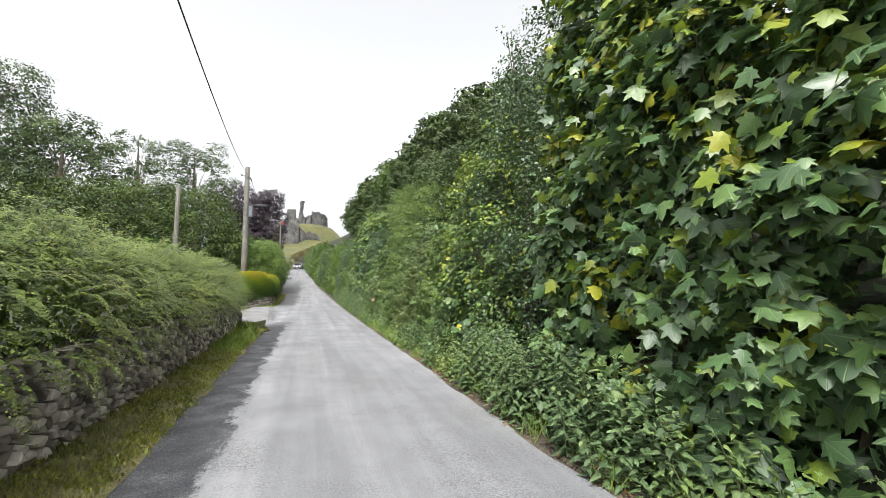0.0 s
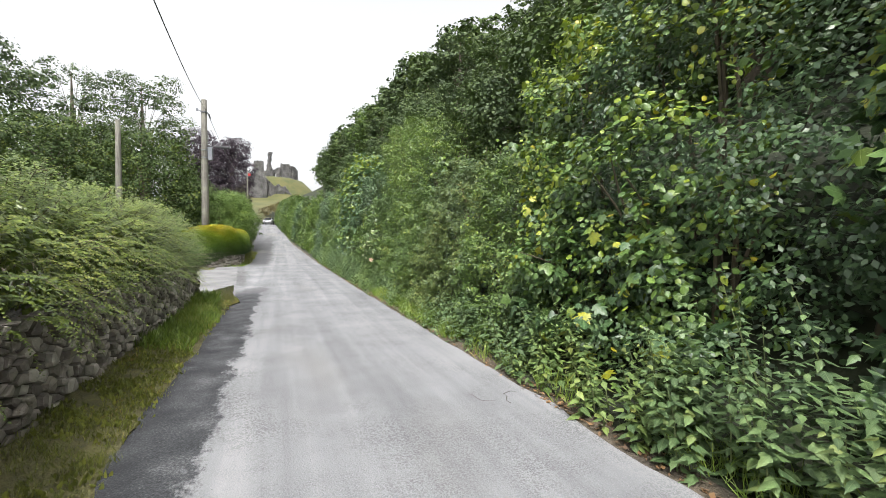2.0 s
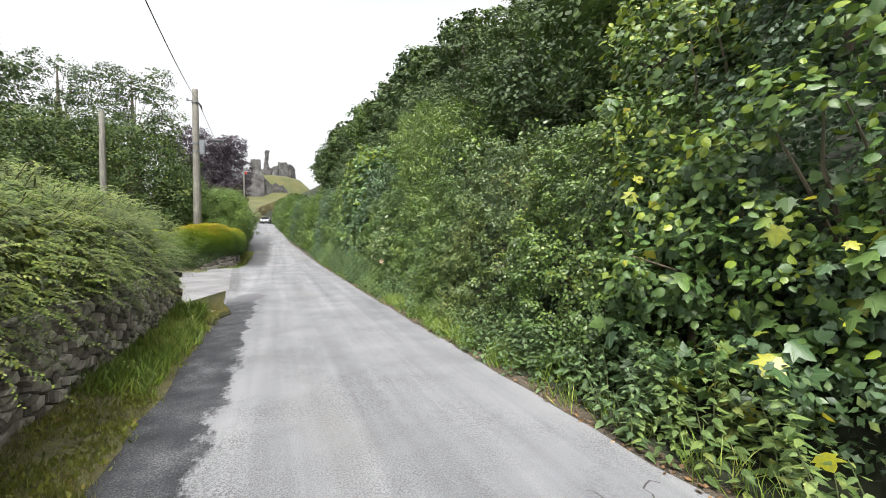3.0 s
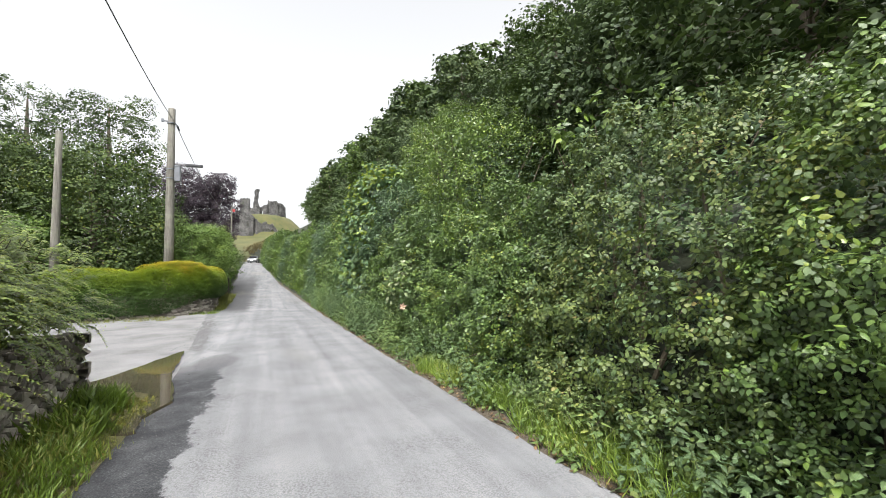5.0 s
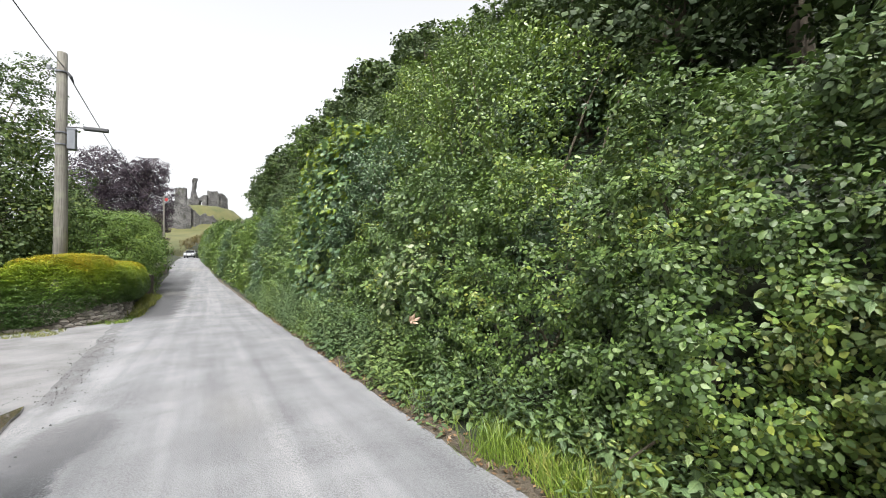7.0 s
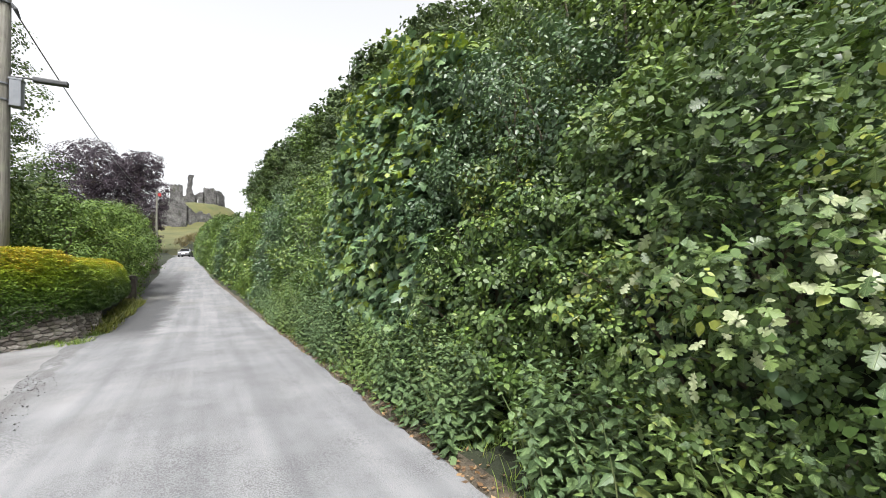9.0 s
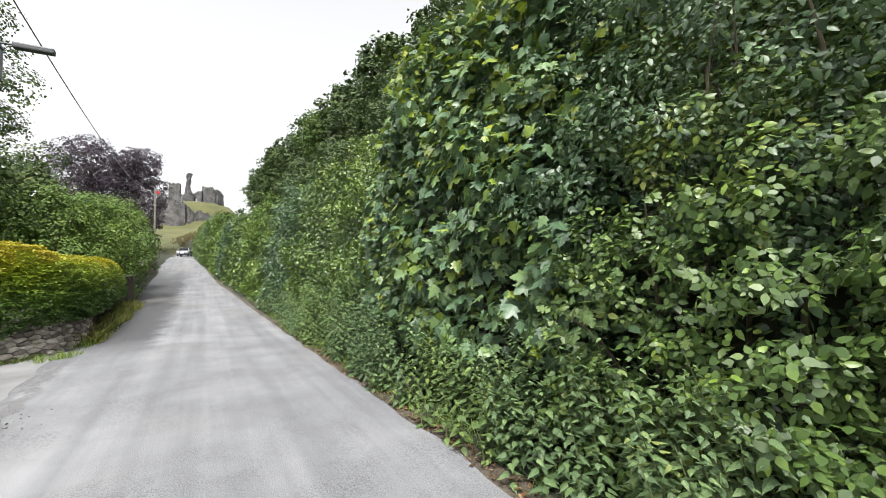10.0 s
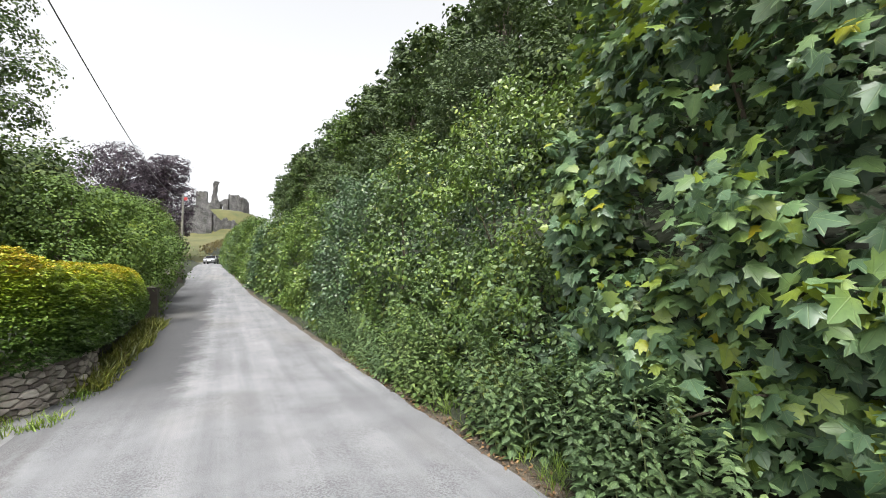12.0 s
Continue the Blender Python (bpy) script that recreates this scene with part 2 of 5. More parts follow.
    k.colour(base)
    h = k.math("ADD", k.math("MULTIPLY", grain, 0.5), k.math("MULTIPLY", stone, 0.5))
    return k.bump(h, 0.006, 0.8).m


M_ROAD = road_mat()


def apron_mat():
    k = Mat("concrete_apron", 0.9, 0, 0.2)
    g = k.noise(60, 3, 0.7)
    n = k.math("ADD", k.math("MULTIPLY", k.noise(0.8, 4, 0.6), 0.7), k.math("MULTIPLY", g, 0.3))
    c = k.ramp(n, [(0.34, (0.09, 0.089, 0.088)), (0.5, (0.15, 0.15, 0.152)), (0.68, (0.205, 0.205, 0.207))])
    y = k.coord(1)
    wet = k.step(k.math("ADD", k.coord(0), k.math("MULTIPLY", k.noise(1.5, 4), 1.4)), -0.1, 0.4)
    c = k.mix(k.math("MULTIPLY", wet, 0.6), c, (0.085, 0.085, 0.086))
    return k.colour(c).bump(g, 0.008).m


M_APRON = apron_mat()


def soil_mat(name, a, b, scale=6):
    k = Mat(name, 0.95)
    n = k.noise(scale, 5, 0.65)
    k.colour(k.ramp(n, [(0.3, a), (0.7, b)]))
    return k.bump(k.noise(scale * 5, 3), 0.03).m


M_SOIL = soil_mat("dark_soil", (0.035, 0.028, 0.020), (0.10, 0.080, 0.055))
# leaf-litter brown, taken darker to hold the canopy's shade in the colour
M_HILL = soil_mat("shaded_woodland_floor", (0.008, 0.011, 0.005), (0.022, 0.028, 0.011), 1.5)
M_GRAVEL = soil_mat("loose_gravel", (0.04, 0.04, 0.042), (0.11, 0.109, 0.107), 45)
M_VERGE_SOIL = soil_mat("mossy_verge", (0.050, 0.045, 0.022), (0.115, 0.110, 0.035), 9)
M_MEADOW = soil_mat("dry_meadow", (0.040, 0.052, 0.015), (0.090, 0.082, 0.028), 0.30)


def stone_mat(name, dark, mid, light, scale=5):
    k = Mat(name, 0.92)
    f = k.math("ADD", k.math("MULTIPLY", k.rnd(), 0.62), k.math("MULTIPLY", k.noise(scale, 5, 0.65), 0.38))
    c = k.ramp(f, [(0.25, dark), (0.5, mid), (0.8, light)])
    c = k.mix(k.math("MULTIPLY", k.step(k.noise(scale * 2.2, 4, 0.7), 0.56, 0.68), 0.5), c, (0.30, 0.30, 0.27))
    c = k.mix(k.math("MULTIPLY", k.step(k.noise(scale * 0.8, 3), 0.55, 0.7), 0.4), c, (0.085, 0.10, 0.045))
    return k.colour(c).bump(k.noise(scale * 6, 4, 0.7), 0.012).m


M_STONE = stone_mat("rubble_stone", (0.115, 0.098, 0.086), (0.270, 0.235, 0.208), (0.47, 0.43, 0.385))
# brown stone, darkened in colour for the shade under the shrubs
M_SHADED_STONE = stone_mat("shaded_wall_stone", (0.030, 0.024, 0.020), (0.060, 0.048, 0.040), (0.10, 0.084, 0.07), 2)
M_CORE = soil_mat("wall_core", (0.020, 0.018, 0.016), (0.05, 0.045, 0.038))
def ruin_mat():
    """Weathered coursed rubble seen from afar: pale stones, dark joints and streaks, lichen and ivy stain."""
    k = Mat("ruin_stone", 0.95, 0, 0.2)
    f = k.math("ADD", k.math("MULTIPLY", k.noise(0.55, 5, 0.7), 0.6), k.math("MULTIPLY", k.noise(2.6, 4, 0.7, (1, 1, 1.8)), 0.4))
    c = k.ramp(f, [(0.34, (0.030, 0.029, 0.030)), (0.45, (0.095, 0.093, 0.092)), (0.56, (0.165, 0.162, 0.158)), (0.68, (0.25, 0.245, 0.235))])
    c = k.mix(k.math("MULTIPLY", k.step(k.voronoi(1.9, "DISTANCE_TO_EDGE"), 0.10, 0.02), 0.6), c, (0.026, 0.025, 0.025))
    c = k.mix(k.math("MULTIPLY", k.step(k.noise(0.8, 3, 0.6, (1, 1, 0.35)), 0.56, 0.70), 0.5), c, (0.050, 0.058, 0.028))
    return k.colour(c).bump(k.noise(2.4, 5, 0.75), 0.5).m


M_RUIN = ruin_mat()


def pole_mat():
    k = Mat("weathered_pole", 0.85)
    n = k.noise(30, 4, 0.6, (1, 1, 0.06))
    c = k.ramp(n, [(0.3, (0.075, 0.069, 0.058)), (0.5, (0.125, 0.118, 0.101)), (0.75, (0.18, 0.173, 0.155))])
    c = k.mix(k.math("MULTIPLY", k.step(k.noise(3, 3), 0.5, 0.7), 0.4), c, (0.20, 0.21, 0.15))
    return k.colour(c).bump(n, 0.008).m


M_POLE = pole_mat()


def plain(name, c, rough=0.5, metal=0.0, vary=0.12):
    k = Mat(name, rough, metal)
    d = tuple(v * (1 - vary) for v in c)
    return k.colour(k.ramp(k.noise(9, 4), [(0.35, d), (0.65, c)])).m


M_METAL = plain("galvanised_metal", (0.15, 0.16, 0.175), 0.5, 0.4)
M_DARKMETAL = plain("dark_grey_metal", (0.05, 0.052, 0.056), 0.5, 0.3)
M_CABLE = plain("black_cable", (0.055, 0.055, 0.057), 0.6)
M_PAINT = plain("silver_car_paint", (0.22, 0.225, 0.235), 0.25, 0.4, 0.03)
M_GLASS = plain("dark_car_glass", (0.02, 0.022, 0.025), 0.06, 0, 0)
M_RUBBER = plain("tyre_rubber", (0.022, 0.022, 0.024), 0.85)
M_LAMP = plain("headlamp_lens", (0.45, 0.46, 0.48), 0.1, 0, 0.02)
M_PLATE = plain("number_plate", (0.72, 0.72, 0.68), 0.4, 0, 0.02)
M_WITHERED = plain("withered_pale_leaf", (0.42, 0.30, 0.22), 0.8)
M_RED = plain("red_cloth", (0.35, 0.03, 0.03), 0.7)
M_CRACK = plain("crack_shadow", (0.05, 0.048, 0.045), 0.95)
M_PALE = plain("pale_stone_chip", (0.5, 0.49, 0.46), 0.9)


def water_mat():
    k = Mat("muddy_water", 0.04, 0, 0.5)
    k.colour(k.ramp(k.noise(1.2, 3), [(0.3, (0.044, 0.037, 0.025)), (0.7, (0.068, 0.058, 0.041))]))
    return k.bump(k.noise(3.0, 2), 0.003, 0.3).m


M_WATER = water_mat()

# ---------------------------------------------------------------- shapes of the ground


def lerp_table(v, table):
    for (a, p), (b, q) in zip(table, table[1:]):
        if v <= b:
            s = min(max((v - a) / (b - a), 0), 1)
            return p + (q - p) * s
    return table[-1][1]


def road_x(y):
    return lerp_table(y, [(-60, 0.45), (29, 0.45), (40, 0.05), (50, -0.6), (60, -1.15), (85, -1.8), (101, -2.2), (112, -5), (125, -11)])


def road_z(y):
    return lerp_table(y, [(-60, 0), (17, 0), (29, 0.08), (36, 0.36), (41, 0.62), (46, 0.92), (52, 1.55), (60, 2.35), (85, 4.1), (101, 4.75), (115, 6.3), (160, 8.0)])


def ground_z(x, y):
    r, d = road_z(y), x - road_x(y)
    if d > 1.6:
        fade = 1 - 0.75 * min(max((y - 105) / 60, 0), 1)
        z = r + 0.08 * min((d - 1.6) / 0.6, 1)
        if d > 2.3:
            z += 0.95 * min(d - 2.3, 1.6) * fade
        if d > 3.9:
            z += 0.62 * min(d - 3.9, 60) * fade
        return z
    if d < -1.6:
        if y < 13.7:
            return r + (0.85 if x < -2.0 else 0.04)
        if y < 27.9 and x > -30:
            return r + 0.012 * max(-d - 3.5, 0)
        if x > -2.3:
            return r - 0.05
        return r + 0.35 * min((-2.3 - x) / 0.8, 1) + 0.03 * min(-d - 1.6, 40)
    return r - 0.05

# ---------------------------------------------------------------- mesh helpers


def mesh_object(name, mesh, material, parent=None, label=""):
    mesh.materials.append(material)
    ob = new(name, mesh)
    if parent is not None:
        ob.parent = parent
    return tagged(ob, label)


def part(name, bm, material, parent=None, label="", smooth=False):
    """Links a bmesh as one mesh object, under a thing or a part."""
    me = bpy.data.meshes.new(name)
    bm.to_mesh(me)
    bm.free()
    if smooth:
        me.shade_smooth()
    return mesh_object(name, me, material, parent, label)


def thing(name, label, category, group="", at=(0, 0, 0)):
    ob = new(name)
    ob.location = at
    ob.empty_display_size = 0.1
    return tagged(ob, label, category, group)


def raw_mesh(name, verts, tris):
    me = bpy.data.meshes.new(name)
    v, f = np.asarray(verts, np.float32), np.asarray(tris, np.int32)
    me.vertices.add(len(v))
    me.vertices.foreach_set("co", v.ravel())
    me.loops.add(f.size)
    me.loops.foreach_set("vertex_index", f.ravel())
    me.polygons.add(len(f))
    me.polygons.foreach_set("loop_start", np.arange(0, f.size, f.shape[1], dtype=np.int32))
    me.update(calc_edges=True)
    return me


def unit(a):
    return a / np.maximum(np.linalg.norm(a, axis=1, keepdims=True), 1e-6)


def frames(n, t):
    """Orthonormal sets of axes: the leaf's normal n, its tip's direction as near t as may be."""
    n = unit(n)
    t = unit(t - n * np.sum(n * t, axis=1, keepdims=True))
    return np.cross(t, n), t, n


def cloud(name, p, n, t, s, shape):
    """One mesh of many leaves of one shape at the places p."""
    tv, tf = np.array(shape[0], float), np.array(shape[1])
    b, t, n = frames(n, t)
    s = np.asarray(s)[:, None, None]
    v = p[:, None, :] + s * (tv[None, :, 0:1] * b[:, None, :] + tv[None, :, 1:2] * t[:, None, :] + tv[None, :, 2:3] * n[:, None, :])
    f = (tf[None] + (np.arange(len(p)) * len(tv))[:, None, None]).reshape(-1, 3)
    me = raw_mesh(name, v.reshape(-1, 3), f)
    if len(tv) > 4:
        leaf_uv(me, shape, len(p))
    return me


def leaf_uv(me, shape, count):
    """Each leaf's own plan as its map, and a smooth blade."""
    tv, tf = np.array(shape[0], np.float32), np.array(shape[1])
    one = tv[tf.ravel(), :2].ravel()
    me.uv_layers.new(name="leaf").data.foreach_set("uv", np.tile(one, count))
    me.shade_smooth()


def fan(outline, cup=0.06, centre=(0, 0.42)):
    """A leaf from its outline: a fan about a point on the midrib, edges drooping."""
    v = [(centre[0], centre[1], 0.0)] + [(x, y, -cup * (abs(x) * 2) - cup * max(y - 0.5, 0)) for x, y in outline]
    k = len(outline)
    return v, [(0, 1 + (i + 1) % k, 1 + i) for i in range(k)]


def mirrored(half):
    return half + [(-x, y) for x, y in reversed(half) if abs(x) > 1e-6]


SYCAMORE = fan(mirrored([(0, 0.03), (0.20, -0.03), (0.34, 0.10), (0.55, 0.14), (0.36, 0.33), (0.52, 0.48), (0.63, 0.66), (0.28, 0.60), (0.22, 0.82), (0.0, 1.10)]), 0.13, (0, 0.30))
HAZEL = fan(mirrored([(0, 0.0), (0.26, 0.0), (0.43, 0.30), (0.34, 0.68), (0.14, 0.86), (0, 1.06)]), 0.16)
OVATE = ([(0, 0, 0), (0.27, 0.24, -0.05), (0.22, 0.62, -0.07), (0, 1, -0.14), (-0.22, 0.62, -0.07), (-0.27, 0.24, -0.05), (0, 0.45, 0.02)], [(0, 1, 6), (1, 2, 6), (2, 3, 6), (3, 4, 6), (4, 5, 6), (5, 0, 6)])
NETTLE = fan(mirrored([(0, 0.0), (0.22, 0.10), (0.31, 0.27), (0.22, 0.40), (0.20, 0.60), (0.08, 0.82), (0, 1.08)]), 0.16, (0, 0.35))
OAK = fan(mirrored([(0, 0.0), (0.07, 0.10), (0.20, 0.16), (0.21, 0.25), (0.11, 0.32), (0.31, 0.40), (0.32, 0.50), (0.17, 0.56), (0.31, 0.67), (0.28, 0.78), (0.14, 0.82), (0.12, 0.95), (0, 1.0)]), 0.10)
SMALL = ([(0, 0, 0), (0.30, 0.45, -0.06), (0, 1, -0.05), (-0.30, 0.45, -0.06)], [(0, 1, 2), (0, 2, 3)])
BROAD = ([(0, 0, 0), (0.40, 0.48, -0.10), (0, 1, -0.05), (-0.40, 0.48, -0.10)], [(0, 1, 2), (0, 2, 3)])
TRIPLE_V, TRIPLE_F = [], []
for turn, far in ((0, 0.36), (80, 0.12), (-80, 0.12)):
    c, s = math.cos(radians(turn)), math.sin(radians(turn))
    o = len(TRIPLE_V)
    for x, y, z in ((0, 0, 0), (0.24, 0.20, -0.04), (0.22, 0.46, -0.08), (0.0, 0.80, -0.15), (-0.22, 0.46, -0.08), (-0.24, 0.20, -0.04)):
        y += far
        TRIPLE_V.append((x * c + y * s, -x * s + y * c, z))
    TRIPLE_F += [(o, o + 1, o + 5), (o + 1, o + 2, o + 5), (o + 2, o + 4, o + 5), (o + 2, o + 3, o + 4)]
TRIPLE = (TRIPLE_V, TRIPLE_F)
LAWN = ([(-0.05, 0, 0), (0.05, 0, 0), (-0.04, 0.5, 0.03), (0.04, 0.5, 0.03), (0, 1, -0.30)], [(0, 1, 3), (0, 3, 2), (2, 3, 4)])
BLADE = ([(-0.016, 0, 0), (0.016, 0, 0), (-0.014, 0.4, 0.03), (0.014, 0.4, 0.03), (-0.009, 0.75, -0.08), (0.009, 0.75, -0.08), (0, 1, -0.30)],
         [(0, 1, 3), (0, 3, 2), (2, 3, 5), (2, 5, 4), (4, 5, 6)])


def tube(bm, pts, radii, sides=6):
    rings = []
    for i, p in enumerate(pts):
        a = Vector(pts[max(i - 1, 0)])
        b = Vector(pts[min(i + 1, len(pts) - 1)])
        d = (b - a).normalized()
        u = d.cross(Vector((0.31, 0.95, 0.1))).normalized()
        w = d.cross(u)
        rings.append([bm.verts.new(Vector(p) + radii[i] * (math.cos(q) * u + math.sin(q) * w)) for q in [2 * math.pi * j / sides for j in range(sides)]])
    for r, q in zip(rings, rings[1:]):
        for j in range(sides):
            bm.faces.new((r[j], r[(j + 1) % sides], q[(j + 1) % sides], q[j]))
    bm.faces.new(rings[-1])
    bm.faces.new(rings[0][::-1])


def box(bm, lo, hi, bevel=0.0, turn=None):
    m = Matrix.Translation([(a + b) / 2 for a, b in zip(lo, hi)]) @ (turn or Matrix()) @ Matrix.Diagonal([b - a for a, b in zip(lo, hi)] + [1])
    r = bmesh.ops.create_cube(bm, size=1, matrix=m)
    if bevel:
        bmesh.ops.bevel(bm, geom=list({e for v in r["verts"] for e in v.link_edges}), offset=bevel, segments=2, affect="EDGES", profile=0.6)


def rand_dirs(rng, k):
    return unit(rng.normal(size=(k, 3)))


# ---------------------------------------------------------------- setting


def build_ground():
    xs = sorted({round(v, 3) for v in [-2000, -900, -400, -200, -120, -80] + list(np.arange(-60, -10, 4.0)) + list(np.arange(-10, -3, 0.7)) + list(np.arange(-3, 5, 0.25))
                 + list(np.arange(5, 20, 1.0)) + list(np.arange(20, 70, 4.0)) + [90, 150, 300, 700, 2000]})
    ys = sorted({round(v, 3) for v in [-2000, -800, -300, -120, -60, -30, -15] + list(np.arange(-8, 34, 0.5)) + list(np.arange(34, 110, 2.0)) + list(np.arange(110, 240, 10.0)) + [300, 500, 1000, 2000]})
    v = []
    for y in ys:
        for x in xs:
            z = ground_z(x, y)
            if x > 3 or y > 30:
                z += 0.25 * noise.noise((x * 0.3, y * 0.3, 0)) if x > 4 or x < -4 else 0
            v.append((x, y, z))
    w = len(xs)
    f = [(j * w + i, j * w + i + 1, (j + 1) * w + i + 1, (j + 1) * w + i) for j in range(len(ys) - 1) for i in range(w - 1)]
    me = raw_mesh("ground", v, f)
    me.shade_smooth()
    tagged(mesh_object("ground", me, M_HILL), "leaf-strewn earth darkened as under trees, rising to a wooded hillside", "ground", kind="structure")


def strip(name, y0, y1, step, left, right, z, material, cols=14):
    """A sheet between two lines given as functions of y, at the height z(x, y)."""
    ys = np.arange(y0, y1 + step / 2, step)
    v, f = [], []
    for y in ys:
        a, b = left(y), right(y)
        for i in range(cols + 1):
            x = a + (b - a) * i / cols
            v.append((x, y, z(x, y)))
    w = cols + 1
    for j in range(len(ys) - 1):
        for i in range(cols):
            f.append((j * w + i, j * w + i + 1, (j + 1) * w + i + 1, (j + 1) * w + i))
    me = raw_mesh(name, v, f)
    me.shade_smooth()
    return mesh_object(name, me, material)


def road_surface(x, y):
    d = x - road_x(y)
    return road_z(y) + 0.02 + 0.02 * max(1 - (d / 1.6) ** 2, 0) + 0.012 * noise.noise((x * 0.7, y * 0.35, 3))


def build_road():
    rag = lambda y, k: 0.07 * noise.noise((k, y * 1.3, 0)) + 0.03 * noise.noise((k, y * 5, 4))
    road = strip("road", -30, 118, 0.25, lambda y: road_x(y) - 1.58 - 0.90 * min(max((y - 15.5) / 12.0, 0), 1) * min(max((52 - y) / 8, 0), 1) + rag(y, 2), lambda y: road_x(y) + 1.58 + rag(y, 7), road_surface, M_ROAD, 18)
    tagged(road, "pale worn single-track lane with a dark tar strip", "road", kind="structure")
    lip = strip("road_edge", -10, 60, 0.25, lambda y: road_x(y) + 1.45, lambda y: road_x(y) + 1.95 + rag(y, 9), lambda x, y: road_z(y) + 0.012 + 0.03 * max(x - road_x(y) - 1.6, 0), M_SOIL, 4)
    tagged(lip, "dark earth and leaf litter along the lane", "verge", kind="structure")
    # cracks: thin flat slivers on the surface, a crack's shadow as their colour
    for cx, cy, r, seed in ((1.72, 6.62, 0.20, 1), (1.62, 6.70, 0.16, 8), (0.22, 5.2, 0.20, 2), (0.40, 5.15, 0.14, 9), (0.62, 4.75, 0.07, 5)):
        rr = random.Random(seed)
        bm = bmesh.new()
        for arm in range(3 if r > 0.2 else 1):
            a = rr.uniform(0, 6.3)
            p = Vector((cx, cy, 0))
            for _ in range(7):
                a += rr.uniform(-1.2, 1.2)
                q = p + Vector((math.cos(a), math.sin(a), 0)) * r * 0.28
                side = Vector((-math.sin(a), math.cos(a), 0)) * rr.uniform(0.002, 0.006)
                c = [bm.verts.new((w.x, w.y, road_surface(w.x, w.y) + 0.004)) for w in (p - side, q - side, q + side, p + side)]
                bm.faces.new(c)
                p = q
        part("crack", bm, M_CRACK, road)


def build_apron():
    ap = strip("pavement", 13.4, 29.2, 0.3, lambda y: -16, lambda y: -1.05, lambda x, y: road_z(y) + 0.012 + 0.012 * max(-x - 3.05, 0), M_APRON, 24)
    tagged(ap, "pale concrete entrance apron with gravel patches", "driveway", kind="structure")
    # muddy puddle lying in the hollow where apron and lane meet
    rim = [(-1.36, 17.75), (-1.62, 16.85), (-1.80, 16.2), (-2.02, 15.5), (-2.4, 14.9), (-2.5, 14.2), (-1.9, 13.3), (-1.25, 12.75), (-1.0, 12.85), (-1.06, 13.3), (-0.90, 13.8), (-0.97, 14.4), (-1.08, 14.9), (-1.20, 15.6), (-1.26, 16.6)]
    bm = bmesh.new()
    pts = []
    for i, (x, y) in enumerate(rim):
        x2, y2 = rim[(i + 1) % len(rim)]
        for s in (0, 0.25, 0.5, 0.75):
            px, py = x + (x2 - x) * s, y + (y2 - y) * s
            pts.append((px + 0.04 * noise.noise((px * 5, py * 5, 1)), py + 0.04 * noise.noise((px * 5, py * 5, 8))))
    top = [bm.verts.new((x, y, 0.047)) for x, y in pts]
    low = [bm.verts.new((x + (-1.5 - x) * -0.03, y, 0.0)) for x, y in pts]
    bm.faces.new(top)
    for i in range(len(top)):
        bm.faces.new((low[i], low[(i + 1) % len(low)], top[(i + 1) % len(top)], top[i]))
    bmesh.ops.triangulate(bm, faces=bm.faces[:])
    tagged(part("puddle", bm, M_WATER), "shallow puddle of muddy brown water on the entrance", "puddle", kind="structure")
    # gravel scattered along the joint between lane and apron
    rng = np.random.default_rng(4)
    k = 500
    y = rng.uniform(12.4, 24, k)
    x = -1.0 - 0.05 * (y - 13) + rng.normal(0, 0.16, k)
    keep = ~((y < 17.5) & (x < -0.98))
    x, y = x[keep], y[keep]
    p = np.stack([x, y, np.array([road_z(b) + 0.026 for b in y])], 1)
    chip = ([(0, 0, 1), (1, 0, 0), (0, 1, 0), (-1, 0, 0), (0, -1, 0)], [(0, 1, 2), (0, 2, 3), (0, 3, 4), (0, 4, 1)])
    me = cloud("loose_gravel", p, np.tile([0, 0, 1.0], (len(p), 1)) + rng.normal(0, 0.3, (len(p), 3)), rand_dirs(rng, len(p)), rng.uniform(0.005, 0.014, len(p)), chip)
    tagged(mesh_object("loose_gravel", me, M_GRAVEL), "loose grey gravel along the entrance joint", "gravel", kind="stuff")


# ---------------------------------------------------------------- stone walls


def clip(poly, m, d):
    """The part of a polygon on the near side of the line through m square to d."""
    out = []
    for i, a in enumerate(poly):
        b = poly[(i + 1) % len(poly)]
        da, db = (a - m).dot(d), (b - m).dot(d)
        if da <= 0:
            out.append(a)
        if (da < 0) != (db < 0) and abs(da - db) > 1e-9:
            out.append(a.lerp(b, da / (da - db)))
    return out


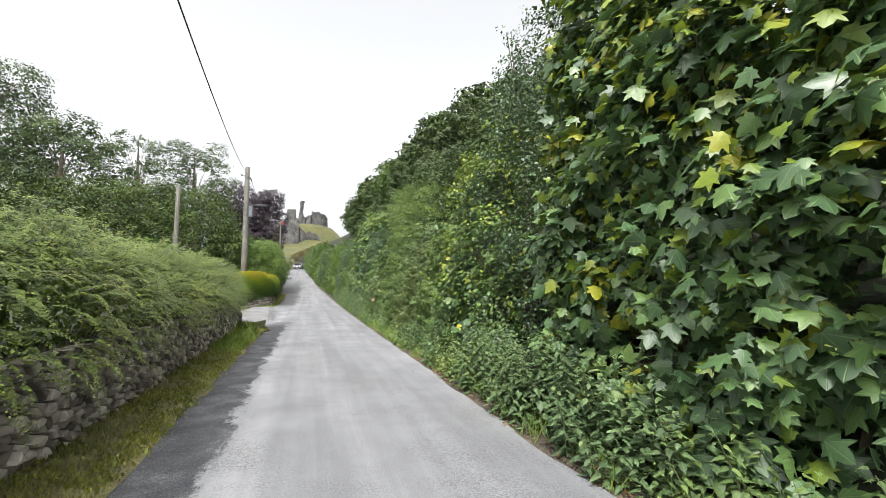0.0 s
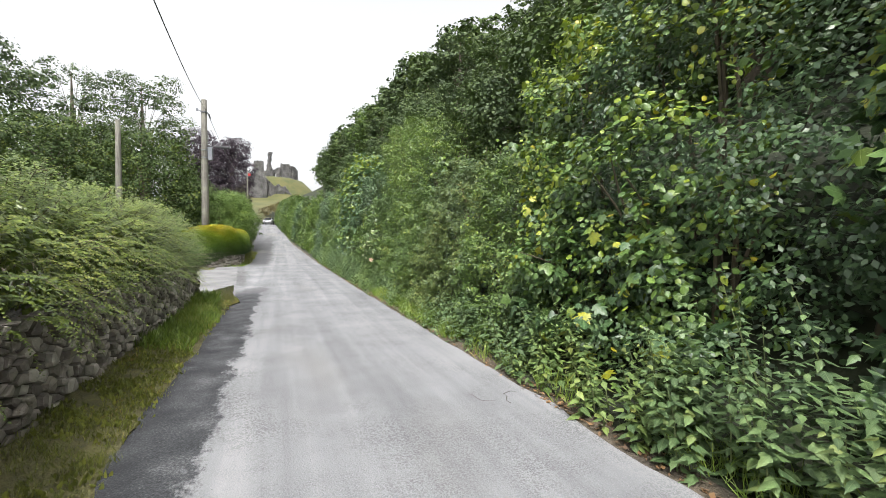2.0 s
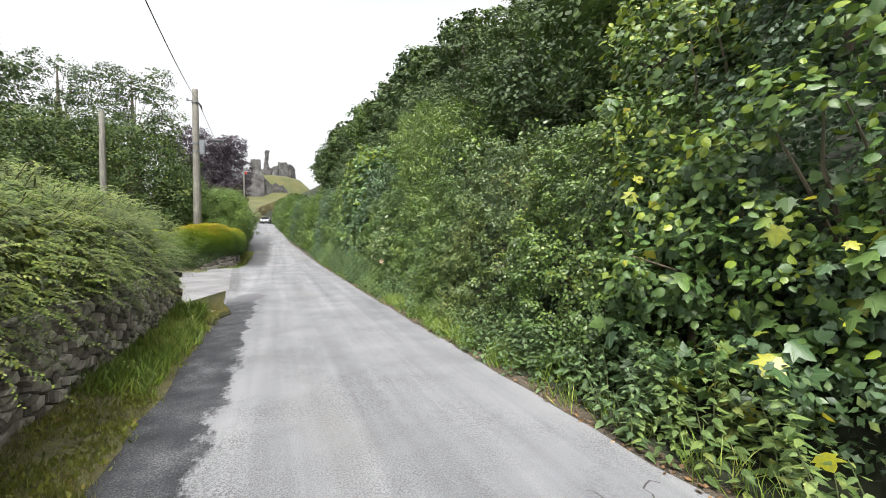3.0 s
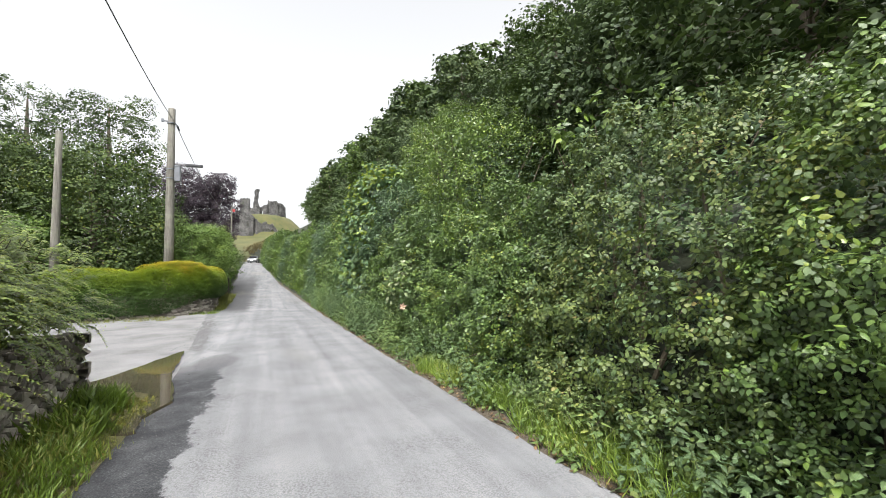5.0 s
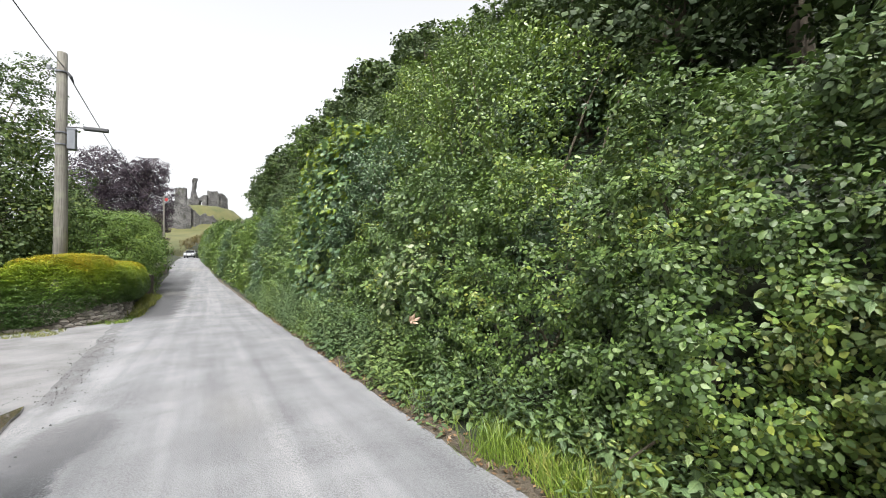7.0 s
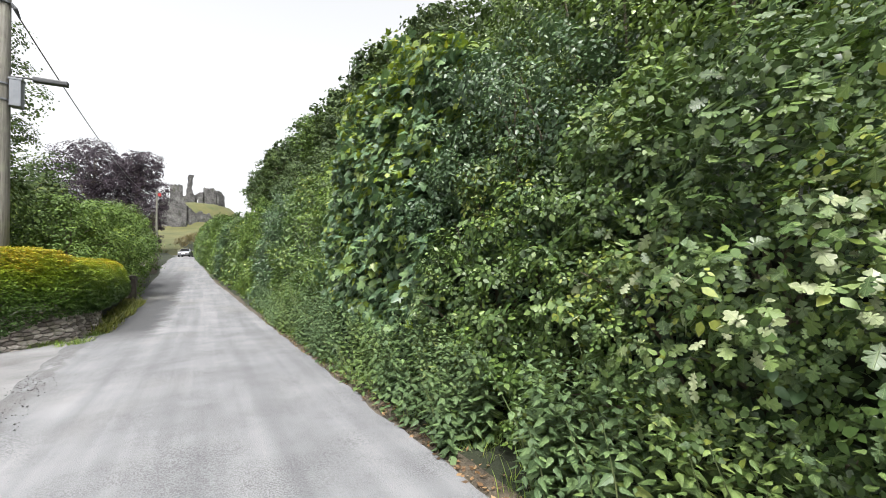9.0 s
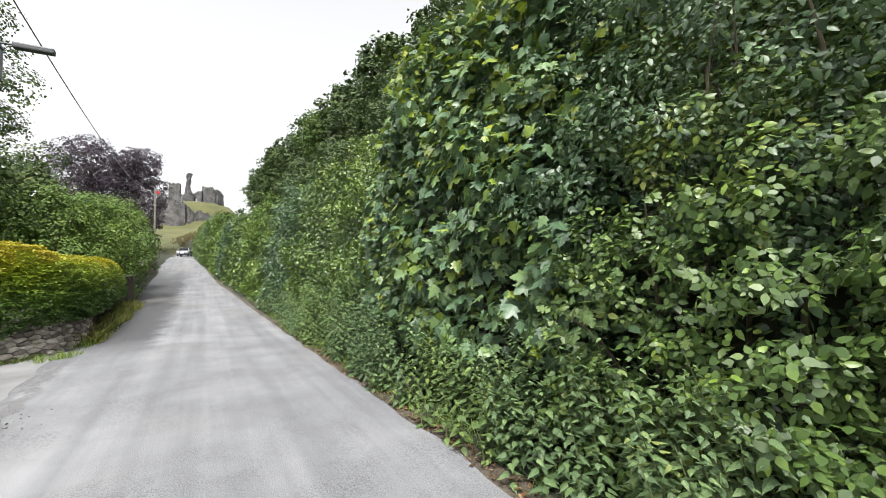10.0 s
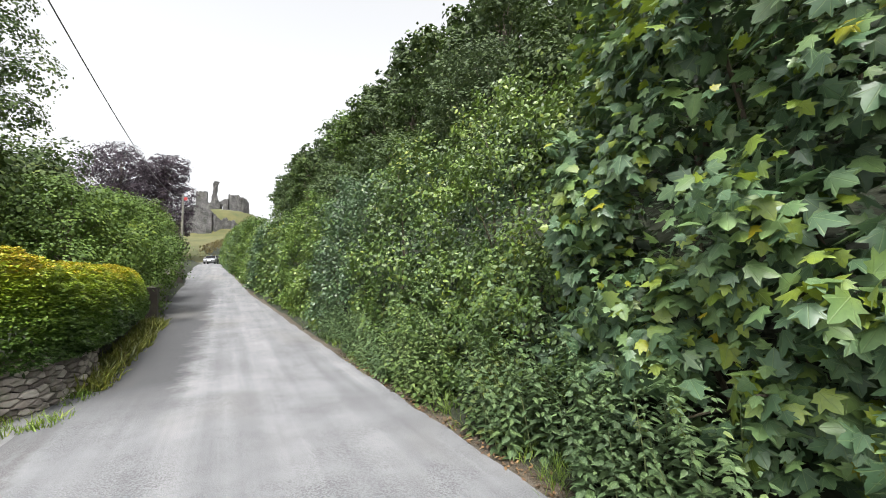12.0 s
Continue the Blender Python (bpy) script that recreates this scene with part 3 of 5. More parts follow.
def lay_stones(wall, place, length, height, seed, limit=300, mean=0.125, flat=1.7, proud=0.10):
    """Rubble fitted together over a wall's face. place(s, z) gives a point on the face and the way it runs. Stones past the limit go into one mesh."""
    rr = random.Random(seed)
    seeds, tries = [], 0
    while tries < 9000:
        tries += 1
        p = Vector((rr.uniform(-0.2, length / flat + 0.2), rr.uniform(-0.05, height + 0.05)))
        gap = mean * (0.45 + 0.95 * rr.random() ** 2)
        if all((p - q).length > min(gap, g) for q, g in seeds[-900:]):
            seeds.append((p, gap))
    pts = sorted((q for q, _ in seeds), key=lambda q: q.x)
    cells = []
    for i, p in enumerate(pts):
        if not 0 <= p.x <= length / flat:
            continue
        w = mean * 2.2
        poly = [p + Vector(c) for c in ((-w, -w), (w, -w), (w, w), (-w, w))]
        for q in pts[max(i - 60, 0):i + 60]:
            if q is not p and (q - p).length < 4 * mean:
                poly = clip(poly, (p + q) / 2, q - p)
        poly = [Vector((min(max(v.x, 0), length / flat), min(max(v.y, 0), height))) for v in poly]
        if len(poly) >= 3:
            cells.append((p, poly))
    rest = bmesh.new()
    for i, (p, poly) in enumerate(cells):
        c = sum(poly, Vector((0, 0))) / len(poly)
        single = i >= len(cells) - limit
        bm = bmesh.new() if single else rest
        out = proud * rr.uniform(0.55, 1.25)
        tip = Vector((rr.uniform(-0.25, 0.25), rr.uniform(-0.25, 0.25)))
        rings = []
        for shrink, depth in ((0.93, -0.12), (0.91, 0.50), (0.80, 0.92), (0.45, 1.0)):
            ring = []
            for k, v in enumerate(poly):
                o = v - c
                q = c + o * shrink * (1 + 0.05 * noise.noise((v.x * 20, v.y * 20, depth)))
                e = out * depth + 0.10 * (o.dot(tip) if depth > 0.5 else 0)
                base, ang = place(q.x * flat, q.y)
                ring.append(bm.verts.new(base + Vector((math.sin(ang), -math.cos(ang), 0)) * e))
            rings.append(ring)
        n = len(poly)
        try:
            for r, q in zip(rings, rings[1:]):
                for k in range(n):
                    bm.faces.new((r[k], r[(k + 1) % n], q[(k + 1) % n], q[k]))
            bm.faces.new(rings[-1])
        except ValueError:
            pass
        if single:
            part("stone", bm, M_STONE, wall)
    if len(rest.verts):
        tagged(part("stones", rest, M_STONE, wall), kind="stuff")
    else:
        rest.free()


def wall_face_x(y):
    return lerp_table(y, [(-30, -1.55), (6, -1.58), (13.6, -1.66)])


def build_left_wall():
    bm = bmesh.new()
    box(bm, (-2.25, -12, -0.1), (-1.84, 13.86, 0.80))
    wall = tagged(part("wall_west", bm, M_CORE), "low dry-stone rubble wall of grey-brown stones under a hedge", "wall", kind="structure")
    lay_stones(wall, lambda s, z: (Vector((wall_face_x(s - 4) - 0.12 - 0.10 * z, s - 4, z)), math.pi / 2), 17.95, 0.86, 5)
    bm = bmesh.new()
    box(bm, (-9, 13.5, -0.1), (-2.26, 13.84, 0.82))
    end = tagged(part("wall_return", bm, M_CORE), "return of the rubble wall along the entrance", "wall", kind="structure")
    lay_stones(end, lambda s, z: (Vector((-1.66 - s, 13.90 - 0.05 * z, z)), math.pi), 4.5, 0.84, 6)


# front of the trimmed hedge's low wall: round the corner of the entrance and on along the lane
FRONT = [(-9.0, 25.3), (-6.5, 25.5), (-5.0, 25.9), (-3.7, 26.35), (-2.75, 27.1), (-2.15, 28.0), (-1.92, 29.0), (-1.90, 31), (-2.0, 34), (-2.15, 37)]


def along(line, s):
    for a, b in zip(line, line[1:]):
        d = math.hypot(b[0] - a[0], b[1] - a[1])
        if s <= d or b is line[-1]:
            q = s / d
            return Vector((a[0] + (b[0] - a[0]) * q, a[1] + (b[1] - a[1]) * q, 0)), math.atan2(b[1] - a[1], b[0] - a[0])
        s -= d


def build_far_wall():
    bm = bmesh.new()
    n = 60
    rows = []
    for i in range(n + 1):
        p, a = along(FRONT, 15.6 * i / n)
        back = Vector((-math.sin(a), math.cos(a), 0))
        z = road_z(p.y)
        rows.append([bm.verts.new(q) for q in (p + back * 0.14 + Vector((0, 0, z - 0.1)), p + back * 0.14 + Vector((0, 0, z + 0.64)), p + back * 0.6 + Vector((0, 0, z + 0.64)))])
    for a, b in zip(rows, rows[1:]):
        for j in range(2):
            bm.faces.new((a[j], b[j], b[j + 1], a[j + 1]))
    wall = tagged(part("wall_entrance", bm, M_CORE), "low wall of flat grey stones under a trimmed hedge", "wall", kind="structure")

    def place(s, z):
        p, a = along(FRONT, s)
        return Vector((p.x - 0.02 * math.sin(a), p.y + 0.02 * math.cos(a), road_z(p.y) + z)), a
    lay_stones(wall, place, 9.6, 0.72, 9, 300, 0.125, 2.4, 0.07)
    # plain wall farther along the lane, shade from overhanging shrubs in its dark colour
    bm = bmesh.new()
    v = [bm.verts.new(q) for q in ((road_x(36.5) - 2.1, 36.9, road_z(37) - 0.2), (road_x(36.5) - 2.1, 36.9, road_z(37) + 1.12), (road_x(36.5) - 2.8, 36.9, road_z(37) + 1.12), (road_x(36.5) - 2.8, 36.9, road_z(37) - 0.2))]
    bm.faces.new(v)
    for y in np.arange(37, 57, 2.0):
        x0, x1 = road_x(y) - 2.2, road_x(y + 2) - 2.2 + (0.5 if y > 50 else 0)
        z, z2 = road_z(y), road_z(y + 2)
        v = [bm.verts.new(q) for q in ((x0, y, z - 0.2), (x1, y + 2, z2 - 0.2), (x1, y + 2, z2 + 1.1), (x0, y, z + 1.1), (x0 - 0.4, y, z + 1.1), (x1 - 0.4, y + 2, z2 + 1.1))]
        bm.faces.new((v[0], v[1], v[2], v[3]))
        bm.faces.new((v[3], v[2], v[5], v[4]))
    tagged(part("wall_lane", bm, M_SHADED_STONE), "dark brown stone retaining wall beside the lane, shrub shade in its colour", "wall", kind="structure")


# ---------------------------------------------------------------- plants
LEAF_MESHES = {}


def leaf_mesh(shape_name, shape, material):
    key = (shape_name, material.name)
    if key not in LEAF_MESHES:
        me = raw_mesh("leaf", shape[0], shape[1])
        leaf_uv(me, shape, 1)
        me.materials.append(material)
        LEAF_MESHES[key] = me
    return LEAF_MESHES[key]


def bush(name, label, category, y0, y1, x0, x1, h, count, shape, size, material, seed, bulge=0.15, lump=0.28, depth=0.16, singles=0, z0=0.0, group="", droop=0.6, top=0.9, spray=6, stems=6, gap=0.0, second=None, clump=0.42):
    """A bush of the hedgerow, its face towards the lane: from x0 at the foot to x1 at the top. singles: how many outer leaves are pieces of their own."""
    rng = np.random.default_rng(seed)
    rr = random.Random(seed)
    base = Vector(((x0 + x1) / 2 + 0.5, (y0 + y1) / 2, ground_z((x0 + x1) / 2 + 0.3, (y0 + y1) / 2)))
    root = thing(name, label, category, group, base)
    p, n = [], []
    span, tall = y1 - y0, h - z0
    tries = 0
    sprays = count // spray
    while len(p) < sprays and tries < sprays * 8:
        tries += 1
        u, s = rr.random(), rr.random() * (1 + top / max(tall, 0.5))
        y = y0 + span * u
        e = abs(2 * u - 1) ** 4
        wob = noise.noise((y * 0.9, seed, 2)) * 0.22
        hh = tall * (1 - 0.22 * e + wob * 0.6)
        if s <= 1:
            z = z0 + hh * s
            x = x0 + (x1 - x0) * s ** 1.4 - bulge * math.sin(math.pi * s) + 0.35 * e
            nx, nz = -1.0, 0.25 + 0.5 * s
        else:
            z = z0 + hh + 0.25 * (s - 1)
            x = x1 + (s - 1) * tall * 1.5 + 0.3 * e
            nx, nz = -0.35, 1.0
        q = Vector((x, y, z))
        l1 = noise.noise((x * 1.3, y * 1.3, z * 1.3 + seed))
        # leaves gather in clumps at the ends of branches, with dark hollows between them
        near, seats = noise.voronoi(Vector((q.x * 1.5, q.y, q.z * 1.25 + 0.15 * q.y)) / clump)
        f = near[0]
        if f > 0.52 + 0.25 * rr.random() - 0.4 * gap:
            continue
        away = Vector((q.x * 1.5, q.y, q.z * 1.25 + 0.15 * q.y)) / clump - seats[0]
        d = 0.7 * lump * l1 + lump * (0.55 - 1.5 * f) - rr.expovariate(1 / (0.8 * depth))
        ln = math.hypot(nx, nz)
        q += Vector((nx / ln, 0, nz / ln)) * d
        q.z = max(q.z + road_z(y), ground_z(q.x, y) + 0.02)
        p.append(q)
        n.append((nx + 0.5 * away.x, 1.3 * away.y + 0.4 * noise.noise((x * 2.2, y * 2.2, z * 2.2 + 50)), nz + 1.5 * away.z))
    # each shoot carries a spray of leaves set round it
    p, n = np.repeat(np.array(p), spray, 0), np.repeat(unit(np.array(n)), spray, 0)
    k = len(p)
    up = np.array([[0, 0, 1.0]])
    axis = np.repeat(rng.normal(0, 0.38, (k // spray, 3)), spray, 0) + n * 0.9 + up * 0.45
    b0, t0, a0 = frames(axis, np.tile([[0.3, 1.0, -0.4]], (k, 1)))
    step = np.tile(np.arange(spray), k // spray)
    turn = (step * 2.4 + np.repeat(rng.uniform(0, 6.28, k // spray), spray))[:, None]
    ray = b0 * np.cos(turn) + t0 * np.sin(turn)
    p = p + ray * size * rng.uniform(0.1, 0.75, (k, 1)) - a0 * size * (0.28 * step[:, None]) + rng.normal(0, 0.12 * size, (k, 3))
    p[:, 2] = np.maximum(p[:, 2], road_z(y0) + 0.03)
    nn = a0 + 0.35 * ray + rng.normal(0, 0.36, (k, 3))
    tt = ray + 0.25 * n - up * droop * 0.5 + rng.normal(0, 0.22, (k, 3))
    ss = size * rng.uniform(0.45, 1.2, k)
    order = np.argsort(p[:, 0] - 0.25 * p[:, 2])
    single, rest = order[:0], order
    if singles:
        half = order[: k // 2]
        single = half[rng.permutation(len(half))[:singles]]
        rest = np.setdiff1d(order, single)
    off = np.array(base)
    if second:
        # commoner near the crest: young growth, plus top light put into leaf colour
        high = np.clip((p[rest, 2] - z0) / tall, 0, 1.1)
        pick = rng.random(len(rest)) < second[3] * (0.25 + 1.75 * high ** 2)
        other, rest = rest[pick], rest[~pick]
        ow = np.array([[-0.05, 0, 0.03]])
        me = cloud("mixed_foliage", p[other] - off + ow, nn[other], tt[other] + [0, 0, 0.7], ss[other] / size * second[1], second[0][1])
        mesh_object("mixed_foliage", me, second[2], root)
    me = cloud("foliage", p[rest] - off, nn[rest], tt[rest], ss[rest], shape[1])
    mesh_object("foliage", me, material, root)
    # filler leaves deep inside, in dark hawthorn colour for the shade of the hollows
    deep = order[rng.permutation(k)[: min(k // 4, 2600)]]
    dp = p[deep] - n[deep] * rng.uniform(0.30, 0.75, (len(deep), 1))
    dp[:, 2] = np.maximum(dp[:, 2], [ground_z(q[0], q[1]) + 0.06 for q in dp])
    me = cloud("inner_foliage", dp - off, n[deep] + rng.normal(0, 0.35, (len(deep), 3)), rand_dirs(rng, len(deep)), max(size, 0.055) * rng.uniform(0.8, 1.35, len(deep)), OVATE)
    mesh_object("inner_foliage", me, M_THORN, root)
    if singles:
        b, t, m3 = frames(nn[single], tt[single])
        me = leaf_mesh(shape[0], shape[1], material)
        for i, j in enumerate(single):
            ob = new("leaf", me)
            ob.parent = root
            m = Matrix((b[i], t[i], m3[i])).transposed().to_4x4()
            ob.matrix_basis = Matrix.Translation(p[j] - off) @ m @ Matrix.Scale(float(ss[j]), 4)
    if stems:
        for i in range(stems):
            bm = bmesh.new()
            q = Vector(p[spray * rr.randrange(k // spray)]) - base
            f = Vector((rr.uniform(-0.2, 0.2), q.y * 0.5 + rr.uniform(-0.3, 0.3), -0.05))
            a, c = f.lerp(q, 0.4) + Vector((0.15, 0, 0.2)), f.lerp(q, 0.75) + Vector((0.08, rr.uniform(-0.1, 0.1), 0.12))
            tube(bm, (f, a, c, q), (0.028, 0.02, 0.012, 0.004) if h > 1.3 else (0.008, 0.007, 0.005, 0.002), 5)
            part("stem", bm, M_TWIG, root)
    return root


S_SYC, S_HAZ, S_OVA, S_NET, S_OAK, S_TRI, S_SML, S_BRD = ("sycamore", SYCAMORE), ("hazel", HAZEL), ("ovate", OVATE), ("nettle", NETTLE), ("oak", OAK), ("triple", TRIPLE), ("small", SMALL), ("broad", BROAD)


def hedgerow():
    b = bush
    # near sycamore with yellowing shoots
    b("sycamore_bush", "tall sycamore sapling with large dark leaves and yellowing shoot tips", "bush", 0.9, 4.9, 2.55, 2.95, 5.4, 9500, S_SYC, 0.145, M_SYC, 11, 0.12, 0.34, 0.16, 300, 0.3, stems=14, clump=0.55, droop=1.7, second=(S_SYC, 0.115, M_YOUNG, 0.3))
    b("sycamore_bush", "tall sycamore sapling with large dark leaves above the lane", "bush", -3.5, 1.2, 2.6, 2.9, 5.0, 2000, S_SYC, 0.16, M_SYC, 12, 0.2, 0.4, 0.22, 0, 0.3, stems=5)
    b("hawthorn_bush", "dense tall hawthorn with small dark green leaves", "bush", 4.4, 7.4, 2.65, 3.2, 5.6, 22000, S_SML, 0.06, M_THORN, 13, 0.1, 0.5, 0.22, 0, 0.2, stems=8)
    b("hazel_bush", "hazel bush with round bright green leaves over darker ones", "bush", 5.4, 8.6, 2.55, 2.9, 3.9, 8200, S_HAZ, 0.068, M_HAZEL, 14, 0.15, 0.36, 0.2, 300, 0.45, stems=10, clump=0.5, droop=1.3, second=(S_HAZ, 0.062, M_YOUNG, 0.3))
    b("sycamore_bush", "low sycamore regrowth with broad dull leaves", "bush", 5.8, 8.3, 2.5, 2.75, 1.9, 1200, S_SYC, 0.125, M_SYC, 15, 0.15, 0.3, 0.2, 200, 0.3, stems=5)
    # bramble bank
    y, i = 7.9, 0
    while y < 17.5:
        w = 1.9 + 0.5 * math.sin(i * 2.1)
        dry = i % 4 == 1
        hh = 2.82 + 0.14 * math.sin(i * 1.7) - 0.12 * (12 < y < 15)
        b("bramble_thicket", "bramble thicket with browning flower heads on the bank" if dry else "dense bramble thicket with dull green leaves on the bank", "bramble", y - 0.3, y + w + 0.3, 2.32, 3.0, hh, 15000 if i < 3 else 9500, S_TRI, 0.056, M_BRAMBLE_DRY if dry else M_BRAMBLE, 20 + i, 0.05, 0.30, 0.17, 0, 0.0, "brambles on the bank", stems=4, clump=0.34, gap=-0.35, second=((S_OVA, S_NET, S_OVA)[i % 3], 0.055, (M_LIGHT, M_NETTLE, M_BRAMBLE)[i % 3], 0.28))
        y += w
        i += 1
    b("elder_bush", "young elder shoots with pinnate leaves rising from brambles", "bush", 11.4, 12.1, 2.85, 3.0, 3.2, 150, S_OVA, 0.11, M_LIGHT, 40, 0.0, 0.2, 0.12, 60, 2.75, stems=4)
    b("hazel_bush", "pale green hazel standing behind the brambles", "bush", 14.6, 17.6, 3.1, 3.6, 4.6, 8500, S_OVA, 0.066, M_LIGHT, 41, 0.1, 0.4, 0.2, 0, 1.8, stems=6)
    b("hawthorn_bush", "dark blue-green thorn bush with small leaves", "bush", 17.7, 20.8, 2.75, 3.1, 3.9, 15000, S_OVA, 0.062, M_THORN, 42, 0.2, 0.4, 0.16, 0, 1.5, stems=8, clump=0.5)
    b("willow_bush", "pale green fine-leaved sapling rising behind the thorn", "bush", 16.2, 20.6, 3.5, 4.0, 5.7, 22000, S_SML, 0.068, M_LIGHT, 49, 0.2, 0.5, 0.18, 0, 2.4, stems=8, clump=0.6)
    b("oak_bush", "young oak with lobed leaves whitened by mildew", "bush", 15.4, 18.0, 2.45, 2.85, 2.7, 4600, S_OAK, 0.095, M_OAK, 43, 0.15, 0.3, 0.2, 300, 0.25, stems=10, second=(S_TRI, 0.075, M_BRAMBLE, 0.3))
    b("bramble_thicket", "bramble and briar thicket with yellow-green shoots", "bramble", 17.4, 19.9, 2.4, 2.95, 2.6, 7500, S_TRI, 0.075, M_BRAMBLE, 44, 0.1, 0.35, 0.16, 0, 0.1, "brambles on the bank", stems=8, second=(S_OVA, 0.06, M_LIGHT, 0.3))
    b("oak_bush", "low oak spray with pale mildewed leaves", "bush", 18.6, 19.8, 2.3, 2.6, 1.9, 420, S_OAK, 0.12, M_OAK, 45, 0.15, 0.25, 0.15, 150, 0.9, stems=4)
    b("sycamore_bush", "broad dense sycamore with large blue-green leaves in tiers", "bush", 19.4, 24.2, 2.5, 3.0, 4.9, 11500, S_SYC, 0.130, M_SYC_BLUE, 46, 0.20, 0.36, 0.14, 300, 0.55, stems=12, clump=0.55, droop=1.7, second=(S_SYC, 0.10, M_YOUNG, 0.24))
    b("hazel_bush", "bright yellow-green sapling in the hedgerow", "bush", 24.0, 27.6, 2.7, 3.3, 4.4, 9500, S_OVA, 0.085, M_LIGHT, 47, 0.15, 0.45, 0.2, 0, 0.3, stems=7)
    b("bramble_thicket", "bramble thicket with dull green leaves below saplings", "bramble", 23.6, 28.2, 2.3, 2.8, 2.0, 8000, S_TRI, 0.08, M_BRAMBLE, 48, 0.15, 0.35, 0.17, 0, 0.0, "brambles on the bank", stems=6, second=(S_NET, 0.08, M_NETTLE, 0.3))
    y, i = 27.4, 0
    while y < 98:
        w = 3.4 + 0.8 * math.sin(i * 1.9)
        x = road_x(y + w / 2) + 1.9 - 0.5 * min(max((y - 45) / 20, 0), 1)
        hh = 3.2 + 1.5 * abs(math.sin(i * 1.3 + 0.8))
        mat = (M_BRAMBLE, M_THORN, M_LIGHT, M_WOOD_C, M_BRAMBLE)[i % 5]
        b("hedgerow_bush", ("mixed hedgerow bush with dull green leaves", "dark hawthorn in the hedgerow", "bright green hazel in the hedgerow", "leafy sapling in the hedgerow", "bramble-covered bush in the hedgerow")[i % 5], "bush",
          y - 0.5, y + w + 0.5, x, x + 0.8, hh, 9000 if y < 40 else 4000, S_BRD, 0.10 if y < 40 else 0.16, mat, 60 + i, 0.2, 0.5, 0.2, 0, 0.0, "hedgerow along the lane", stems=4, clump=0.8)
        y += w
        i += 1
    # undergrowth at the foot
    spans = [(0.6, 2.4, 0.6), (2.2, 4.2, 0.85), (4.0, 5.8, 1.05), (5.6, 7.4, 0.75), (7.2, 9.2, 0.6), (9.0, 10.8, 0.45), (10.6, 12.4, 0.42), (12.2, 14.0, 0.5), (13.8, 15.6, 0.55), (15.4, 17.0, 0.75), (16.8, 18.4, 0.95), (18.2, 20.0, 1.0), (19.8, 21.6, 0.8), (21.4, 23.4, 0.95), (23.2, 25.2, 1.15), (25.0, 27.2, 1.05), (27.0, 29.5, 0.9), (29.3, 32.5, 0.9)]
    for i, (a, c, hh) in enumerate(spans):
        nettle_patch(a, c, hh, 80 + i)


def nettle_patch(y0, y1, height, seed):
    """Upright stems with toothed leaves set in crossed pairs, smaller towards the tip."""
    rng = np.random.default_rng(seed)
    rr = random.Random(seed)
    base = Vector((2.35, (y0 + y1) / 2, ground_z(2.35, (y0 + y1) / 2)))
    root = thing("nettle_patch", "nettles and soft weeds at the lane's edge", "nettles", "weeds along the lane", base)
    P, N, T, S = [], [], [], []
    for i in range(int(50 * (y1 - y0))):
        x, y = 2.06 + 0.62 * rr.random() ** 0.8, rr.uniform(y0, y1)
        f = min((x - 2.0) / 0.4, 1)
        if noise.noise((x * 1.6, y * 1.2, 31)) < -0.28:
            continue
        h = height * (0.40 + 0.6 * f) * rr.uniform(0.55, 1.1)
        foot = Vector((x, y, max(ground_z(x, y), road_z(y)) + 0.01))
        lean = Vector((-0.16 - 0.18 * rr.random(), rr.uniform(-0.16, 0.16), 1.0))
        ang = rr.uniform(0, 3.1)
        tall = rr.uniform(0.8, 1.2)
        nodes = max(int(h / 0.058), 3)
        for j in range(nodes):
            s = (j + 0.6) / nodes
            c = foot + Vector((lean.x * s * s, lean.y * s * s, lean.z * s)) * h
            for side in (0, math.pi):
                a = ang + side + j * math.pi / 2 + rr.uniform(-0.35, 0.35)
                ray = Vector((math.cos(a), math.sin(a), 0))
                P.append(c + ray * 0.015 - base)
                T.append(ray + Vector((0, 0, rr.uniform(-0.75, 0.05) + 0.5 * s)))
                N.append(Vector((0, 0, 1.0)) + ray * 0.35)
                S.append(tall * (0.105 - 0.07 * s * s) * rr.uniform(0.75, 1.15) * min(1, 0.55 + h))
        if i % 5 == 0:
            bm = bmesh.new()
            tube(bm, [foot - base, foot + Vector((lean.x * 0.25, lean.y * 0.25, 0.5)) * h - base, foot + lean * h - base], (0.006, 0.005, 0.002), 4)
            part("stem", bm, M_STALK, root)
    P, N, T = np.array(P), np.array(N), np.array(T)
    k = len(P)
    me = cloud("foliage", P, N + rng.normal(0, 0.16, (k, 3)), T, S, NETTLE)
    mesh_object("foliage", me, (M_NETTLE, M_NETTLE, M_WEED)[seed % 3], root)


